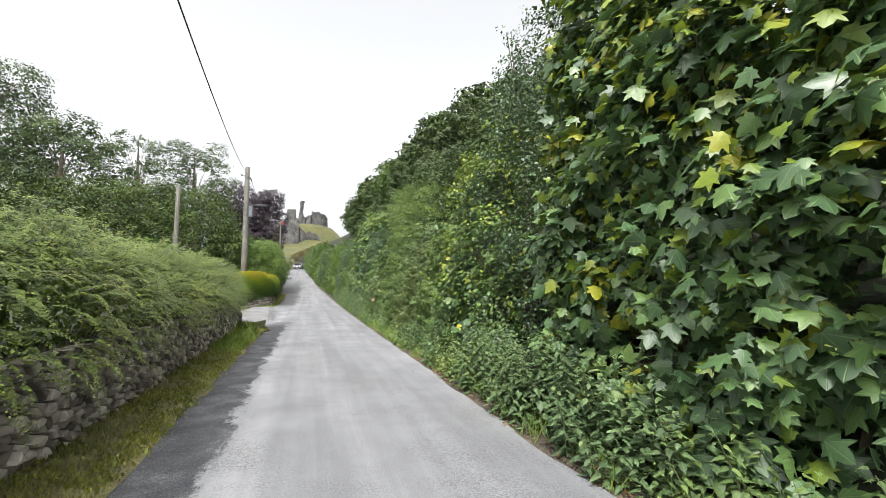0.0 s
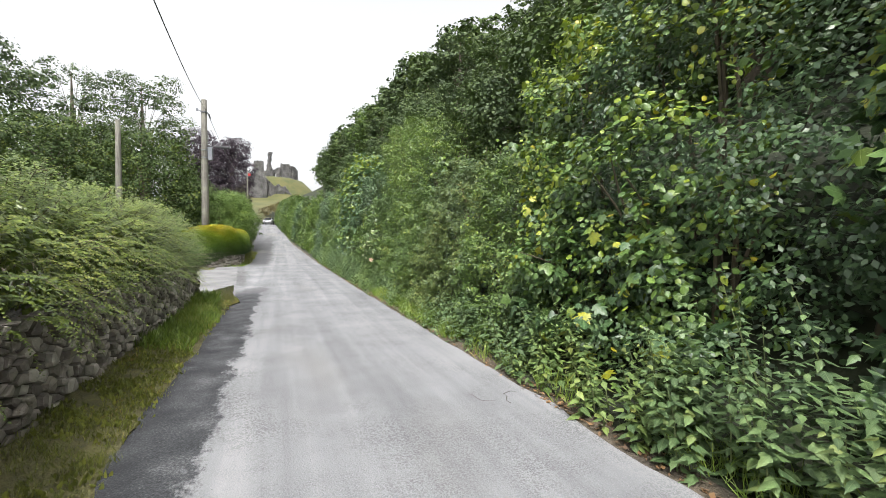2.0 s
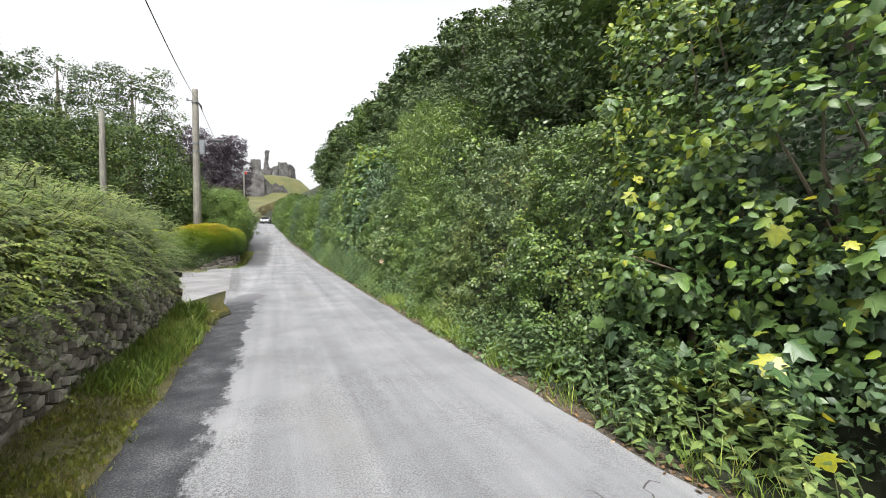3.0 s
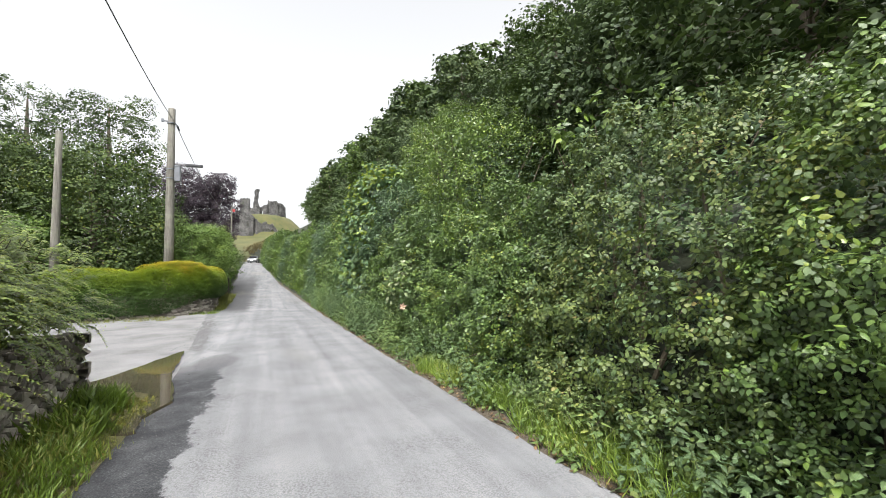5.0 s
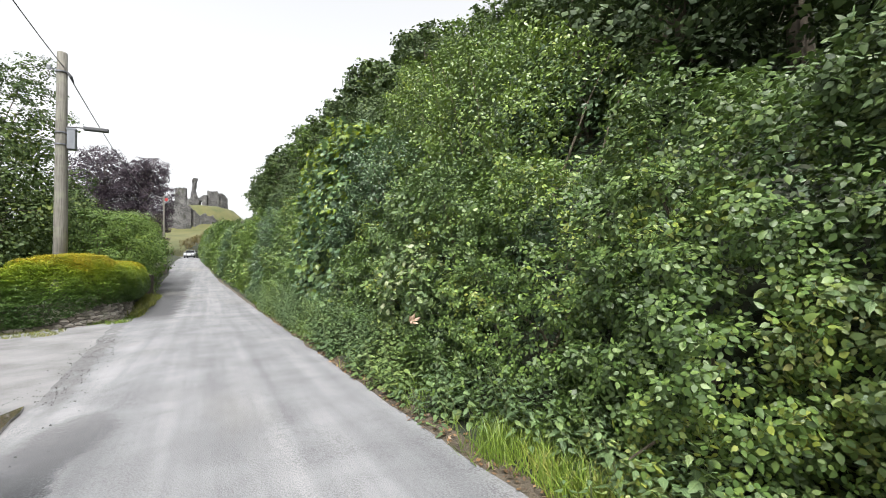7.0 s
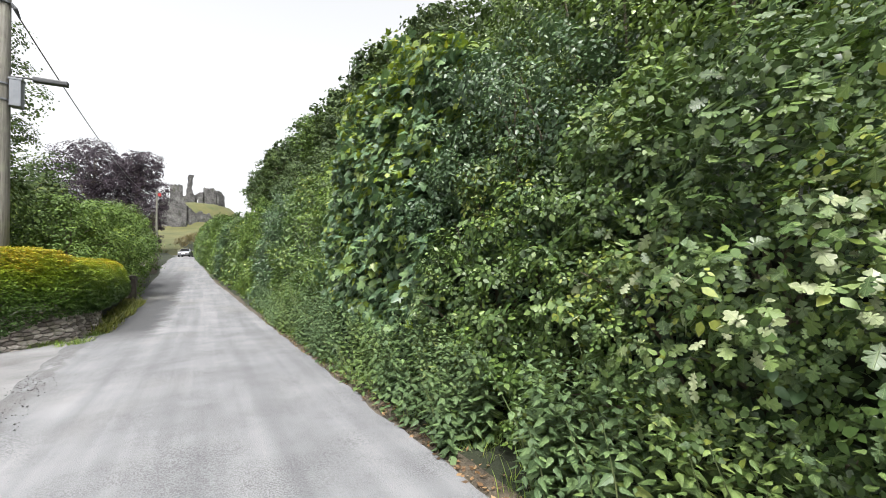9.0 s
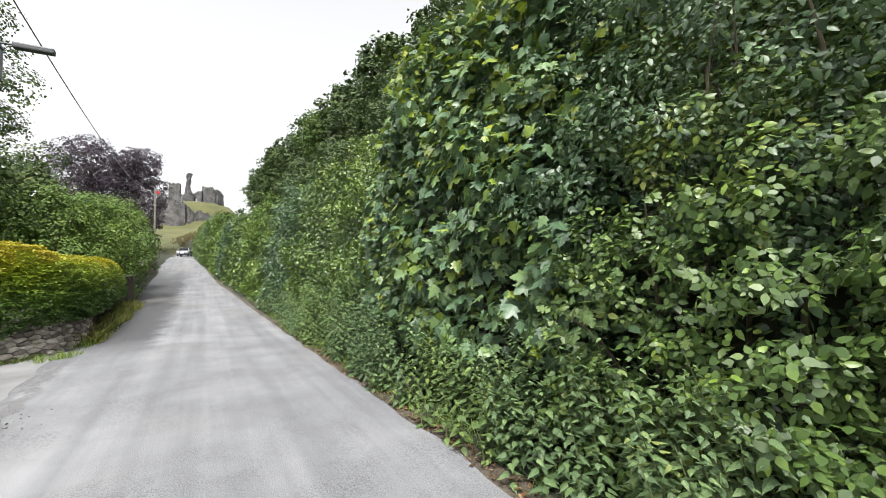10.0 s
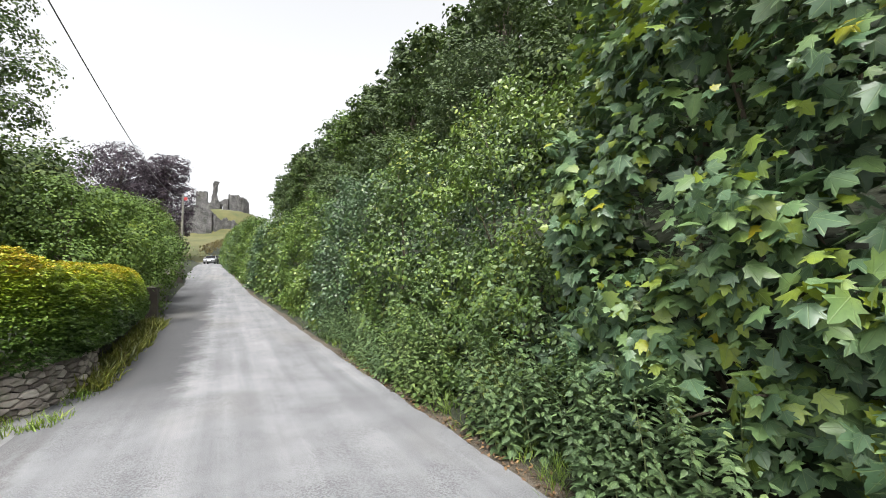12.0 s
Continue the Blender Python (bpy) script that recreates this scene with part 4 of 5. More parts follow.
def grass_tufts(name, label, x0, x1, y0, y1, count, size, material, seed, shape=BLADE):
    rng = np.random.default_rng(seed)
    tufts = count // 14
    cx, cy = rng.uniform(x0, x1, tufts), rng.uniform(y0, y1, tufts)
    i = rng.integers(0, tufts, count)
    x, y = cx[i] + rng.normal(0, 0.05, count), cy[i] + rng.normal(0, 0.05, count)
    keep = np.array([noise.noise((a * 1.7, b * 1.7, seed)) > -0.25 for a, b in zip(x, y)])
    x, y = x[keep], y[keep]
    z = np.array([verge_z(a, b) if a < -1 and b < 14.3 else max(ground_z(a, b), road_z(b)) for a, b in zip(x, y)])
    p = np.stack([x, y, z], 1)
    k = len(p)
    t = np.stack([rng.normal(0, 0.45, k), rng.normal(0, 0.45, k), np.ones(k)], 1)
    n = rng.normal(0, 1, (k, 3)) * [1, 1, 0.2]
    me = cloud(name, p, n, t, size * rng.uniform(0.5, 1.3, k), shape)
    tagged(mesh_object(name, me, material), label, "grass", kind="stuff")


def verge_z(x, y):
    return 0.02 + 0.22 * max(-1.05 - x, 0) + 0.03 * noise.noise((x * 4, y * 4, 0))


def build_verges():
    v = strip("verge", -10, 14.3, 0.3, lambda y: wall_face_x(y) - 0.12, lambda y: -1.05 + 0.08 * noise.noise((1, y * 1.2, 0)), verge_z, M_VERGE_SOIL, 6)
    tagged(v, "mossy strip of earth between wall and lane", "verge", kind="structure")
    grass_tufts("verge_grass", "short yellowing grass and weeds below the wall", -1.62, -1.08, 0.5, 14.0, 24000, 0.045, M_VERGE, 1, LAWN)
    grass_tufts("verge_weeds", "low green weeds and moss below the wall", -1.62, -1.10, 0.5, 14.0, 9000, 0.04, M_VERGE, 12, OVATE)
    grass_tufts("verge_grass", "rank green grass at the wall's end", -1.65, -1.12, 9.4, 12.9, 4500, 0.12, M_GRASS, 2, LAWN)
    grass_tufts("verge_grass", "rank green grass tuft at the wall's end", -1.62, -1.30, 12.6, 13.7, 1800, 0.22, M_GRASS, 15, LAWN)
    grass_tufts("bank_grass", "bright long grass at the foot of the brambles", 2.12, 2.5, 8.9, 14.2, 6000, 0.21, M_GRASS, 3)
    grass_tufts("bank_grass", "long grass at the foot of the hedgerow", 2.1, 2.5, 14, 36, 4000, 0.17, M_GRASS, 4)
    grass_tufts("bank_grass", "thin grass under the saplings", 2.1, 2.5, 1, 9, 1200, 0.2, M_GRASS, 5)
    grass_tufts("entrance_grass", "short green grass below the trimmed hedge", -3.0, -1.7, 27.0, 31.0, 2500, 0.12, M_GRASS, 6, LAWN)
    grass_tufts("entrance_grass", "thin grass along the entrance wall", -8.0, -2.8, 25.0, 26.4, 2500, 0.10, M_VERGE, 7, LAWN)
    grass_tufts("bank_weeds", "dry weeds and rank grass below the clipped hedge", -2.35, -1.62, 28.7, 36.8, 5200, 0.28, M_VERGE, 8, LAWN)
    grass_tufts("meadow_grass", "tall dry tan grass where the lane bends", -13, 5, 108, 140, 7000, 0.9, M_DRY, 9, LAWN)
    # ivy and ferns covering the bank behind the hedgerow
    rng = np.random.default_rng(33)
    k = 26000
    x, y = rng.uniform(3.3, 13, k), rng.uniform(-5, 42, k)
    p = np.stack([x, y, np.array([ground_z(a, b) + 0.25 * noise.noise((a * 0.3, b * 0.3, 0)) * (a > 4) for a, b in zip(x, y)]) + rng.uniform(0.02, 0.35, k)], 1)
    me = cloud("bank_ivy", p, np.tile([-0.35, 0, 1.0], (k, 1)) + rng.normal(0, 0.4, (k, 3)), rand_dirs(rng, k), rng.uniform(0.09, 0.2, k), BROAD)
    tagged(mesh_object("bank_ivy", me, M_THORN), "dark ivy and ferns over the wooded bank", "ivy", kind="stuff")
    rng = np.random.default_rng(21)
    k = 2600
    y = rng.uniform(-2, 30, k)
    x = 2.02 + np.abs(rng.normal(0, 0.17, k))
    p = np.stack([x, y, np.array([road_z(a) + 0.035 for a in y])], 1)
    me = cloud("leaf_litter", p, np.tile([0, 0, 1.0], (k, 1)) + rng.normal(0, 0.35, (k, 3)), rand_dirs(rng, k), rng.uniform(0.02, 0.06, k), SMALL)
    tagged(mesh_object("leaf_litter", me, M_LITTER), "dry brown fallen leaves along the lane's edge", "leaf litter", kind="stuff")


def cotoneaster(y0, y1, seed, end=False):
    """A length of the hedge that hangs over the wall: arching sprays with small leaves along them."""
    rng = np.random.default_rng(seed)
    rr = random.Random(seed)
    base = Vector((-2.6, (y0 + y1) / 2, 0.84))
    root = thing("cotoneaster_hedge", "overgrown hedge with arching sprays of small leaves hanging over the wall", "hedge", "hedge on the wall", base)
    P, N, T, S = [], [], [], []
    bm = bmesh.new()
    for i in range(int(520 * (y1 - y0))):
        y = rr.uniform(y0, y1)
        s = rr.random() ** 0.8
        hump = 1.0 + 0.14 * noise.noise((y * 0.8, 3, 0)) - (0.14 * max(0, (y - 11.6) / 2.2))
        # a rounded section: from the drip line over the wall up to the crest and back
        low = -0.11 - 0.08 * min(max((5.0 - y) / 2.5, 0), 1) - 0.05 * min(max((y - 12.2) / 1.2, 0), 1)
        a = math.pi * (low + (0.82 - low) * s)
        r = 0.66 * hump + 0.12 * noise.noise((y * 1.7, a * 1.5, 9)) + 0.08 * noise.noise((y * 4, a * 4, 5))
        q = Vector((-2.25 + math.cos(a) * (r + 0.12) * 1.05, y, 1.03 + math.sin(a) * r * 1.53))
        gather = noise.voronoi(q / 0.30)[0][0]
        if gather > 0.50 + 0.22 * rr.random():
            continue
        out = Vector((math.cos(a), 0, math.sin(a)))
        d = (out * 0.55 + Vector((0.20, -0.75 + rr.gauss(0, 0.3), 0.28))).normalized()
        q -= out * (rr.expovariate(1 / 0.07) + 0.22 * gather + 0.02)
        ln = rr.uniform(0.25, 0.62)
        k = int(ln / 0.0155)
        pts = []
        lat0 = d.cross(Vector((0, 0, 1))).normalized()
        for j in range(k):
            f = j / k
            c = q + d * ln * f + Vector((0, 0, -0.55 * ln * f * f))
            along_d = (d + Vector((0, 0, -1.1 * f))).normalized()
            pts.append(c)
            lat = lat0 * (1 if j % 2 else -1)
            P.append(c - base)
            T.append(lat * 0.75 + along_d * 0.8)
            N.append(Vector((0, 0, 0.9)) + out * 0.4 + along_d * 0.25)
            S.append(rr.uniform(0.026, 0.040) * (1.15 - 0.6 * f))
        if i % 6 == 0 and len(pts) > 4:
            tube(bm, [c - base for c in (pts[0], pts[k // 2], pts[-1])], (0.004, 0.003, 0.001), 3)
    P, N, T = np.array(P), np.array(N), np.array(T)
    k = len(P)
    me = cloud("foliage", P, N + rng.normal(0, 0.22, (k, 3)), T + rng.normal(0, 0.14, (k, 3)), S, SMALL)
    mesh_object("foliage", me, M_COTON, root)
    tagged(part("twig", bm, M_TWIG, root), kind="stuff")
    # dark woody heart of the hedge
    for i in range(24):
        bm = bmesh.new()
        y = rr.uniform(y0, y1) - base.y
        tube(bm, [(0.1, y, -0.1), (0.25, y + rr.uniform(-0.2, 0.2), 0.3), (rr.uniform(0, 0.6), y + rr.uniform(-0.4, 0.4), rr.uniform(0.3, 0.8))], (0.02, 0.014, 0.006), 5)
        part("stem", bm, M_TWIG, root)
    # shaded older leaves inside
    k = int(2200 * (y1 - y0))
    a, y = rng.uniform(-0.35, 2.7, k), rng.uniform(y0, y1, k)
    r = 0.46 * rng.uniform(0.55, 1.0, k) * np.where(y > 11.6, 1 - 0.2 * (y - 11.6) / 2.2, 1)
    P = np.stack([-2.25 + np.cos(a) * r * 1.1, y, 1.06 + np.sin(a) * r * 1.5], 1) - np.array(base)
    N = np.stack([np.cos(a), 0 * a, np.sin(a)], 1)
    me = cloud("inner_foliage", P, N + rng.normal(0, 0.4, (k, 3)), rand_dirs(rng, k), rng.uniform(0.04, 0.07, k), BROAD)
    mesh_object("inner_foliage", me, M_COTON, root)
    return root


def trimmed_hedge(s0, s1, seed, height):
    """A clipped length of the golden hedge, with a rounded top, along the entrance wall."""
    rng = np.random.default_rng(seed)
    rr = random.Random(seed)
    mid, _ = along(FRONT, (s0 + s1) / 2)
    base = Vector((mid.x, mid.y, road_z(mid.y) + 0.5))
    root = thing("trimmed_hedge", "clipped rounded hedge with golden yellow new growth on top", "hedge", "clipped hedge", base)
    P, N = [], []
    for i in range(int(7800 * (s1 - s0))):
        u = rr.random()
        p, a = along(FRONT, s0 + (s1 - s0) * u)
        back = Vector((-math.sin(a), math.cos(a), 0))
        q = math.pi * 0.85 * rr.random() ** 1.35
        e = abs(2 * u - 1) ** 2.6
        ww, hh = 0.9 - 0.12 * e, height * (1 - 0.36 * e)
        cx, cz = -math.copysign(abs(math.cos(q)) ** 0.6, math.cos(q)), abs(math.sin(q)) ** 0.75
        lift = 0.16 + 0.44 * min(max((s0 + (s1 - s0) * u - 5.6) / 1.6, 0), 1)
        c = p + back * (0.72 + ww * cx) + Vector((0, 0, road_z(p.y) + lift + (hh + 0.42 - lift) * cz))
        out = back * math.cos(q) * -0.9 + Vector((0, 0, math.sin(q)))
        c += out * (0.05 * noise.noise(c * 1.6) + 0.06 * noise.noise(Vector((c.x * 3, c.y * 3, c.z * 13))) - rr.expovariate(1 / 0.03))
        P.append(c - base)
        N.append(out + Vector((0, 0, 0.35)))
    P, N = np.array(P), np.array(N)
    k = len(P)
    me = cloud("foliage", P, N * 0.5 + [0, 0, 0.7] + rng.normal(0, 0.35, (k, 3)), N + [0, 0, 0.25] + rng.normal(0, 0.4, (k, 3)), rng.uniform(0.03, 0.055, k), BROAD)
    mesh_object("foliage", me, M_GOLD, root)
    pick = rng.permutation(k)[: k // 4]
    me = cloud("inner_foliage", P[pick] - N[pick] * rng.uniform(0.06, 0.2, (len(pick), 1)), N[pick] + rng.normal(0, 0.3, (len(pick), 3)), rand_dirs(rng, len(pick)), rng.uniform(0.06, 0.09, len(pick)), BROAD)
    mesh_object("inner_foliage", me, M_GOLD, root)
    for i in range(8):
        bm = bmesh.new()
        p, a = along(FRONT, rr.uniform(s0, s1))
        back = Vector((-math.sin(a), math.cos(a), 0))
        f = p + back * rr.uniform(0.5, 0.9) + Vector((0, 0, road_z(p.y) + 0.4)) - base
        tube(bm, [f, f + Vector((rr.uniform(-0.2, 0.2), rr.uniform(-0.2, 0.2), 0.9))], (0.03, 0.01), 5)
        part("stem", bm, M_BARK, root)


# trees: a few shapes, each copied


def tree(name, label, at, height, spread, material, seed, leaves=5000, size=0.28, clumps=26, open_crown=0.0, low=0.2, group="", category="tree", clump_r=0.26, limb=0.2):
    rng = np.random.default_rng(seed)
    rr = random.Random(seed)
    root = thing(name, label, category, group, at)
    bm = bmesh.new()
    lean = Vector((rr.uniform(-0.04, 0.04), rr.uniform(-0.04, 0.04), 0)) * height
    r0 = 0.020 * height + 0.05
    spine = [Vector((0, 0, -0.4)), Vector((0, 0, height * 0.25)) + lean * 0.3, Vector((0, 0, height * 0.6)) + lean, Vector((0, 0, height * 0.92)) + lean * 1.2]
    tube(bm, spine, (r0 * 1.3, r0, r0 * 0.55, r0 * 0.1), 7)
    centres = []
    for i in range(clumps):
        f = (i + 0.5) / clumps
        zf = low + (0.93 - low) * f
        prof = math.sin(math.pi * min(max((zf - low + 0.10) / (1.12 - low), 0), 1)) ** 0.6
        a = i * 2.4 + rr.uniform(-0.5, 0.5)
        d = spread * prof * rr.uniform(0.35, 0.85)
        c = Vector((math.cos(a) * d, math.sin(a) * d, height * zf)) + lean * zf
        r = spread * clump_r * rr.uniform(0.75, 1.35)
        centres.append((c, r))
        f0 = spine[1].lerp(spine[3], min(max(zf - 0.25, 0), 1) * 0.8)
        tube(bm, (f0, f0.lerp(c, 0.55) + Vector((0, 0, 0.04 * height)), c), (r0 * limb, r0 * limb * 0.5, r0 * limb * 0.12), 5)
    part("trunk", bm, M_BARK, root)
    P, N = [], []
    total = sum(r * r for _, r in centres)
    for c, r in centres:
        sprays = max(int(2.0 * leaves * r * r / total / 11), 3)
        for _ in range(sprays):
            o = Vector((rr.gauss(0, 1), rr.gauss(0, 1), rr.gauss(0.25, 0.9))).normalized()
            if rr.random() < open_crown:
                continue
            w = c + Vector((o.x, o.y, o.z * 0.8)) * r * rr.uniform(0.78, 1.12)
            if any((w - c2).length < 0.72 * r2 for c2, r2 in centres) and rr.random() < 0.8:
                continue
            for _ in range(11):
                P.append(w + Vector((rr.gauss(0, 1), rr.gauss(0, 1), rr.gauss(0, 0.5))) * r * 0.16)
                N.append(o + Vector((0, 0, 0.5)))
    P, N = np.array(P), np.array(N)
    k = len(P)
    me = cloud("crown", P, N + rng.normal(0, 0.45, (k, 3)), rand_dirs(rng, k) + [0, 0, -0.3], size * rng.uniform(0.7, 1.3, k), BROAD)
    mesh_object("crown", me, material, root)
    return root


def plant_trees():
    rr = random.Random(77)
    kinds = []
    for i, (mat, lab) in enumerate(((M_WOOD_A, "dark green broadleaf tree on the wooded hillside"), (M_WOOD_B, "grey-green tree on the wooded hillside"), (M_WOOD_A, "rounded dark oak on the wooded hillside"), (M_WOOD_C, "brighter green tree on the wooded hillside"), (M_WOOD_B, "tall ash tree on the wooded hillside"), (M_WOOD_A, "dark green broadleaf tree on the wooded hillside"), (M_WOOD_B, "grey-green tree on the wooded hillside"), (M_WOOD_A, "rounded dark oak on the wooded hillside"))):
        kinds.append(tree("woodland_tree", lab, (20 + 5 * i, 132 + 3 * i, ground_z(20 + 5 * i, 132 + 3 * i)), 13, 4.4, mat, 200 + i, 4000, 0.34, 34, 0.0, 0.10, "wood on the hillside"))
    ridge = [tree("woodland_tree", lab, (34 + 6 * i, 150 + 5 * i, ground_z(34 + 6 * i, 150 + 5 * i)), 13, 4.6, mat, 220 + i, 2600, 0.46, 34, 0.0, 0.10, "wood on the hillside") for i, (mat, lab) in enumerate(((M_WOOD_A, "dark green tree on the wooded ridge"), (M_WOOD_B, "grey-green tree on the wooded ridge")))]
    fine = [tree("woodland_tree", lab, (18 + 5 * i, 118 + 6 * i, ground_z(18 + 5 * i, 118 + 6 * i)), 12.5, 4.4, mat, 230 + i, 7000, 0.22, 30, 0.0, 0.08, "wood on the hillside") for i, (mat, lab) in enumerate(((M_WOOD_B, "leafy grey-green tree at the wood's edge"), (M_WOOD_A, "leafy dark green tree at the wood's edge")))]
    # three ranks up the slope; the far ones stand on the ridge and are the tallest
    for rank, (x, pitch, first) in enumerate(((12.5, 6.4, 12), (18.0, 7.2, 16), (24.5, 8.0, 20))):
        for i in range(int((146 - first) / pitch)):
            y = first + pitch * i + rr.uniform(-1.6, 1.6)
            px = x + rr.uniform(-1.6, 1.6) - 1.5 * min(max((y - 70) / 40, 0), 1) + max(y - 108, 0) * 0.10
            grown = min(max((y - 26) / 34, 0), 1)
            tall = (7.2, 9.3, 10.8)[rank] + (2.4, 4.6, 5.0)[rank] * grown
            tall *= rr.uniform(0.80, 1.06)
            k = fine[rr.randrange(2)] if y < 40 and rank == 0 else kinds[rr.randrange(len(kinds))] if rank == 0 or y < 50 else ridge[rr.randrange(2)]
            t = copy_thing(k, pose(px, y, ground_z(px, y) - 0.2, 0, 0, rr.uniform(0, 360)))
            s = tall / 13.0
            t.scale = (s * 1.12, s * 1.12, s)
    under = [tree("hillside_shrub", "leafy shrub under the trees of the hillside", (7.2 + i, 23.0 + 7 * i, ground_z(7.2 + i, 23.0 + 7 * i) - 0.2), 4.2, 2.1, m, 260 + i, 5200, 0.13, 26, 0.0, 0.02, "undergrowth on the hillside", "shrub", 0.34) for i, m in enumerate((M_WOOD_A, M_WOOD_B))]
    for i in range(12):
        x, y = 7.4 + 1.3 * (i % 3), 11.5 + 4.6 * i
        t = copy_thing(under[i % 2], pose(x, y, ground_z(x, y) - 0.2, 0, 0, 70 * i))
        t.scale = (1.1, 1.1, 0.95 + 0.1 * (i % 3))
    # wood's edge hidden behind the hedgerow, added so its crowns shade the bank
    shade_trees = [(8.6, -3.5, 8.0), (8.4, 1.0, 8.5), (8.8, 5.0, 8.0), (8.5, 9.0, 7.4), (9.2, 14.5, 5.4), (9.0, 19.0, 5.4), (9.2, 24.0, 5.6), (9.4, 29.5, 5.8), (9.4, 35.0, 6.0)]
    for i, (x, y, h) in enumerate(shade_trees):
        t = copy_thing(fine[i % 2], pose(x, y, ground_z(x, y) - 0.2, 0, 0, 100 * i))
        t.scale = (h / 9.5, h / 9.5, h / 12.5)
    # the other side of the lane
    far = lambda x, y: (x, y, ground_z(x, y) - 0.2)
    tree("roadside_tree", "large dark broadleaf tree with an open ragged crown", far(-25, 42), 19, 7.5, M_WOOD_B, 301, 22000, 0.18, 52, 0.1, 0.1, clump_r=0.2)
    tree("roadside_tree", "large dark broadleaf tree with a ragged edge", far(-19, 40), 13.5, 5.5, M_WOOD_B, 302, 16000, 0.18, 40, 0.1, 0.1, clump_r=0.21)
    tree("ash_tree", "slender tree with a thin open crown", far(-15.0, 46), 14.8, 4.2, M_WOOD_B, 303, 7500, 0.14, 34, 0.15, 0.35, clump_r=0.2, limb=0.1)
    tree("ash_tree", "slender tree with a thin see-through crown", far(-10.2, 46), 14.3, 4.6, M_WOOD_A, 304, 9000, 0.14, 36, 0.12, 0.3, clump_r=0.2, limb=0.1)
    for i, (x, y, h, w, m) in enumerate(((-7.6, 33.5, 7.2, 3.4, M_SHRUB), (-12.2, 34, 7.4, 3.4, M_SHRUB), (-16.5, 35, 7.6, 3.6, M_SHRUB), (-21, 34, 8.5, 3.8, M_SHRUB), (-11, 39, 8.6, 3.6, M_SHRUB), (-6.0, 39, 4.9, 2.2, M_SHRUB), (-9.6, 30.4, 3.4, 2.2, M_WOOD_C), (-14, 30, 4.2, 2.6, M_WOOD_C))):
        tree("tall_shrub", "tall leafy shrub behind the hedge with layered green foliage", far(x, y), h, w, m, 310 + i, 17000 if i in (0, 1, 4, 5) else 12000, 0.135 if i in (0, 1, 4, 5) else 0.15, 40, 0.0, 0.02, "shrubs behind the hedge", "shrub", 0.32)
    for i, (x, y, h, w, m) in enumerate(((-3.9, 35.5, 3.8, 1.9, M_WOOD_C), (-3.5, 39.6, 4.0, 2.0, M_WOOD_C), (-3.9, 44.0, 4.4, 2.2, M_LIGHT), (-4.8, 49, 4.2, 2.3, M_WOOD_A), (-5.2, 54, 4.2, 2.4, M_WOOD_C), (-5.6, 60, 4.6, 2.4, M_WOOD_A), (-6.0, 66, 4.6, 2.4, M_WOOD_C), (-6.6, 72, 4.4, 2.4, M_WOOD_A), (-7.2, 79, 4.2, 2.6, M_WOOD_C))):
        tree("roadside_shrub", "bright leafy shrub growing over the lane wall", far(x, y), h, w, m, 330 + i, 15000 if i < 3 else 6500, 0.085 if i < 3 else 0.13, 26, 0.0, 0.05, "shrubs along the lane", "shrub", 0.34)
    tree("copper_beech", "broad copper beech with dense dark purple foliage", far(-16.2, 106), 19.4, 6.4, M_PURPLE, 350, 30000, 0.24, 80, 0.08, 0.05, clump_r=0.30)
    tree("copper_beech", "rounded copper beech beside a broader one", far(-9.8, 104), 18.2, 5.0, M_PURPLE, 351, 24000, 0.24, 64, 0.08, 0.05, clump_r=0.30)


# ---------------------------------------------------------------- poles and cables


def pole(at, top, r, label):
    h = top - at[2]
    root = thing("telegraph_pole", label, "pole", "poles along the lane", at)
    bm = bmesh.new()
    tube(bm, [(0, 0, -0.5), (0.01, 0, h * 0.35), (0.0, 0.01, h * 0.7), (0, 0, h - 0.02), (0, 0, h)], (r * 1.15, r * 1.05, r * 0.9, r * 0.8, r * 0.7), 12)
    part("shaft", bm, M_POLE, root, smooth=True)
    return root


def cable(a, b, sag, r, label):
    bm = bmesh.new()
    a, b = Vector(a), Vector(b)
    pts = []
    for i in range(41):
        s = i / 40
        p = a.lerp(b, s)
        p.z -= 4 * sag * s * (1 - s)
        pts.append(p)
    tube(bm, pts, [r] * 41, 6)
    tagged(part("overhead_cable", bm, M_CABLE), label, "cable")


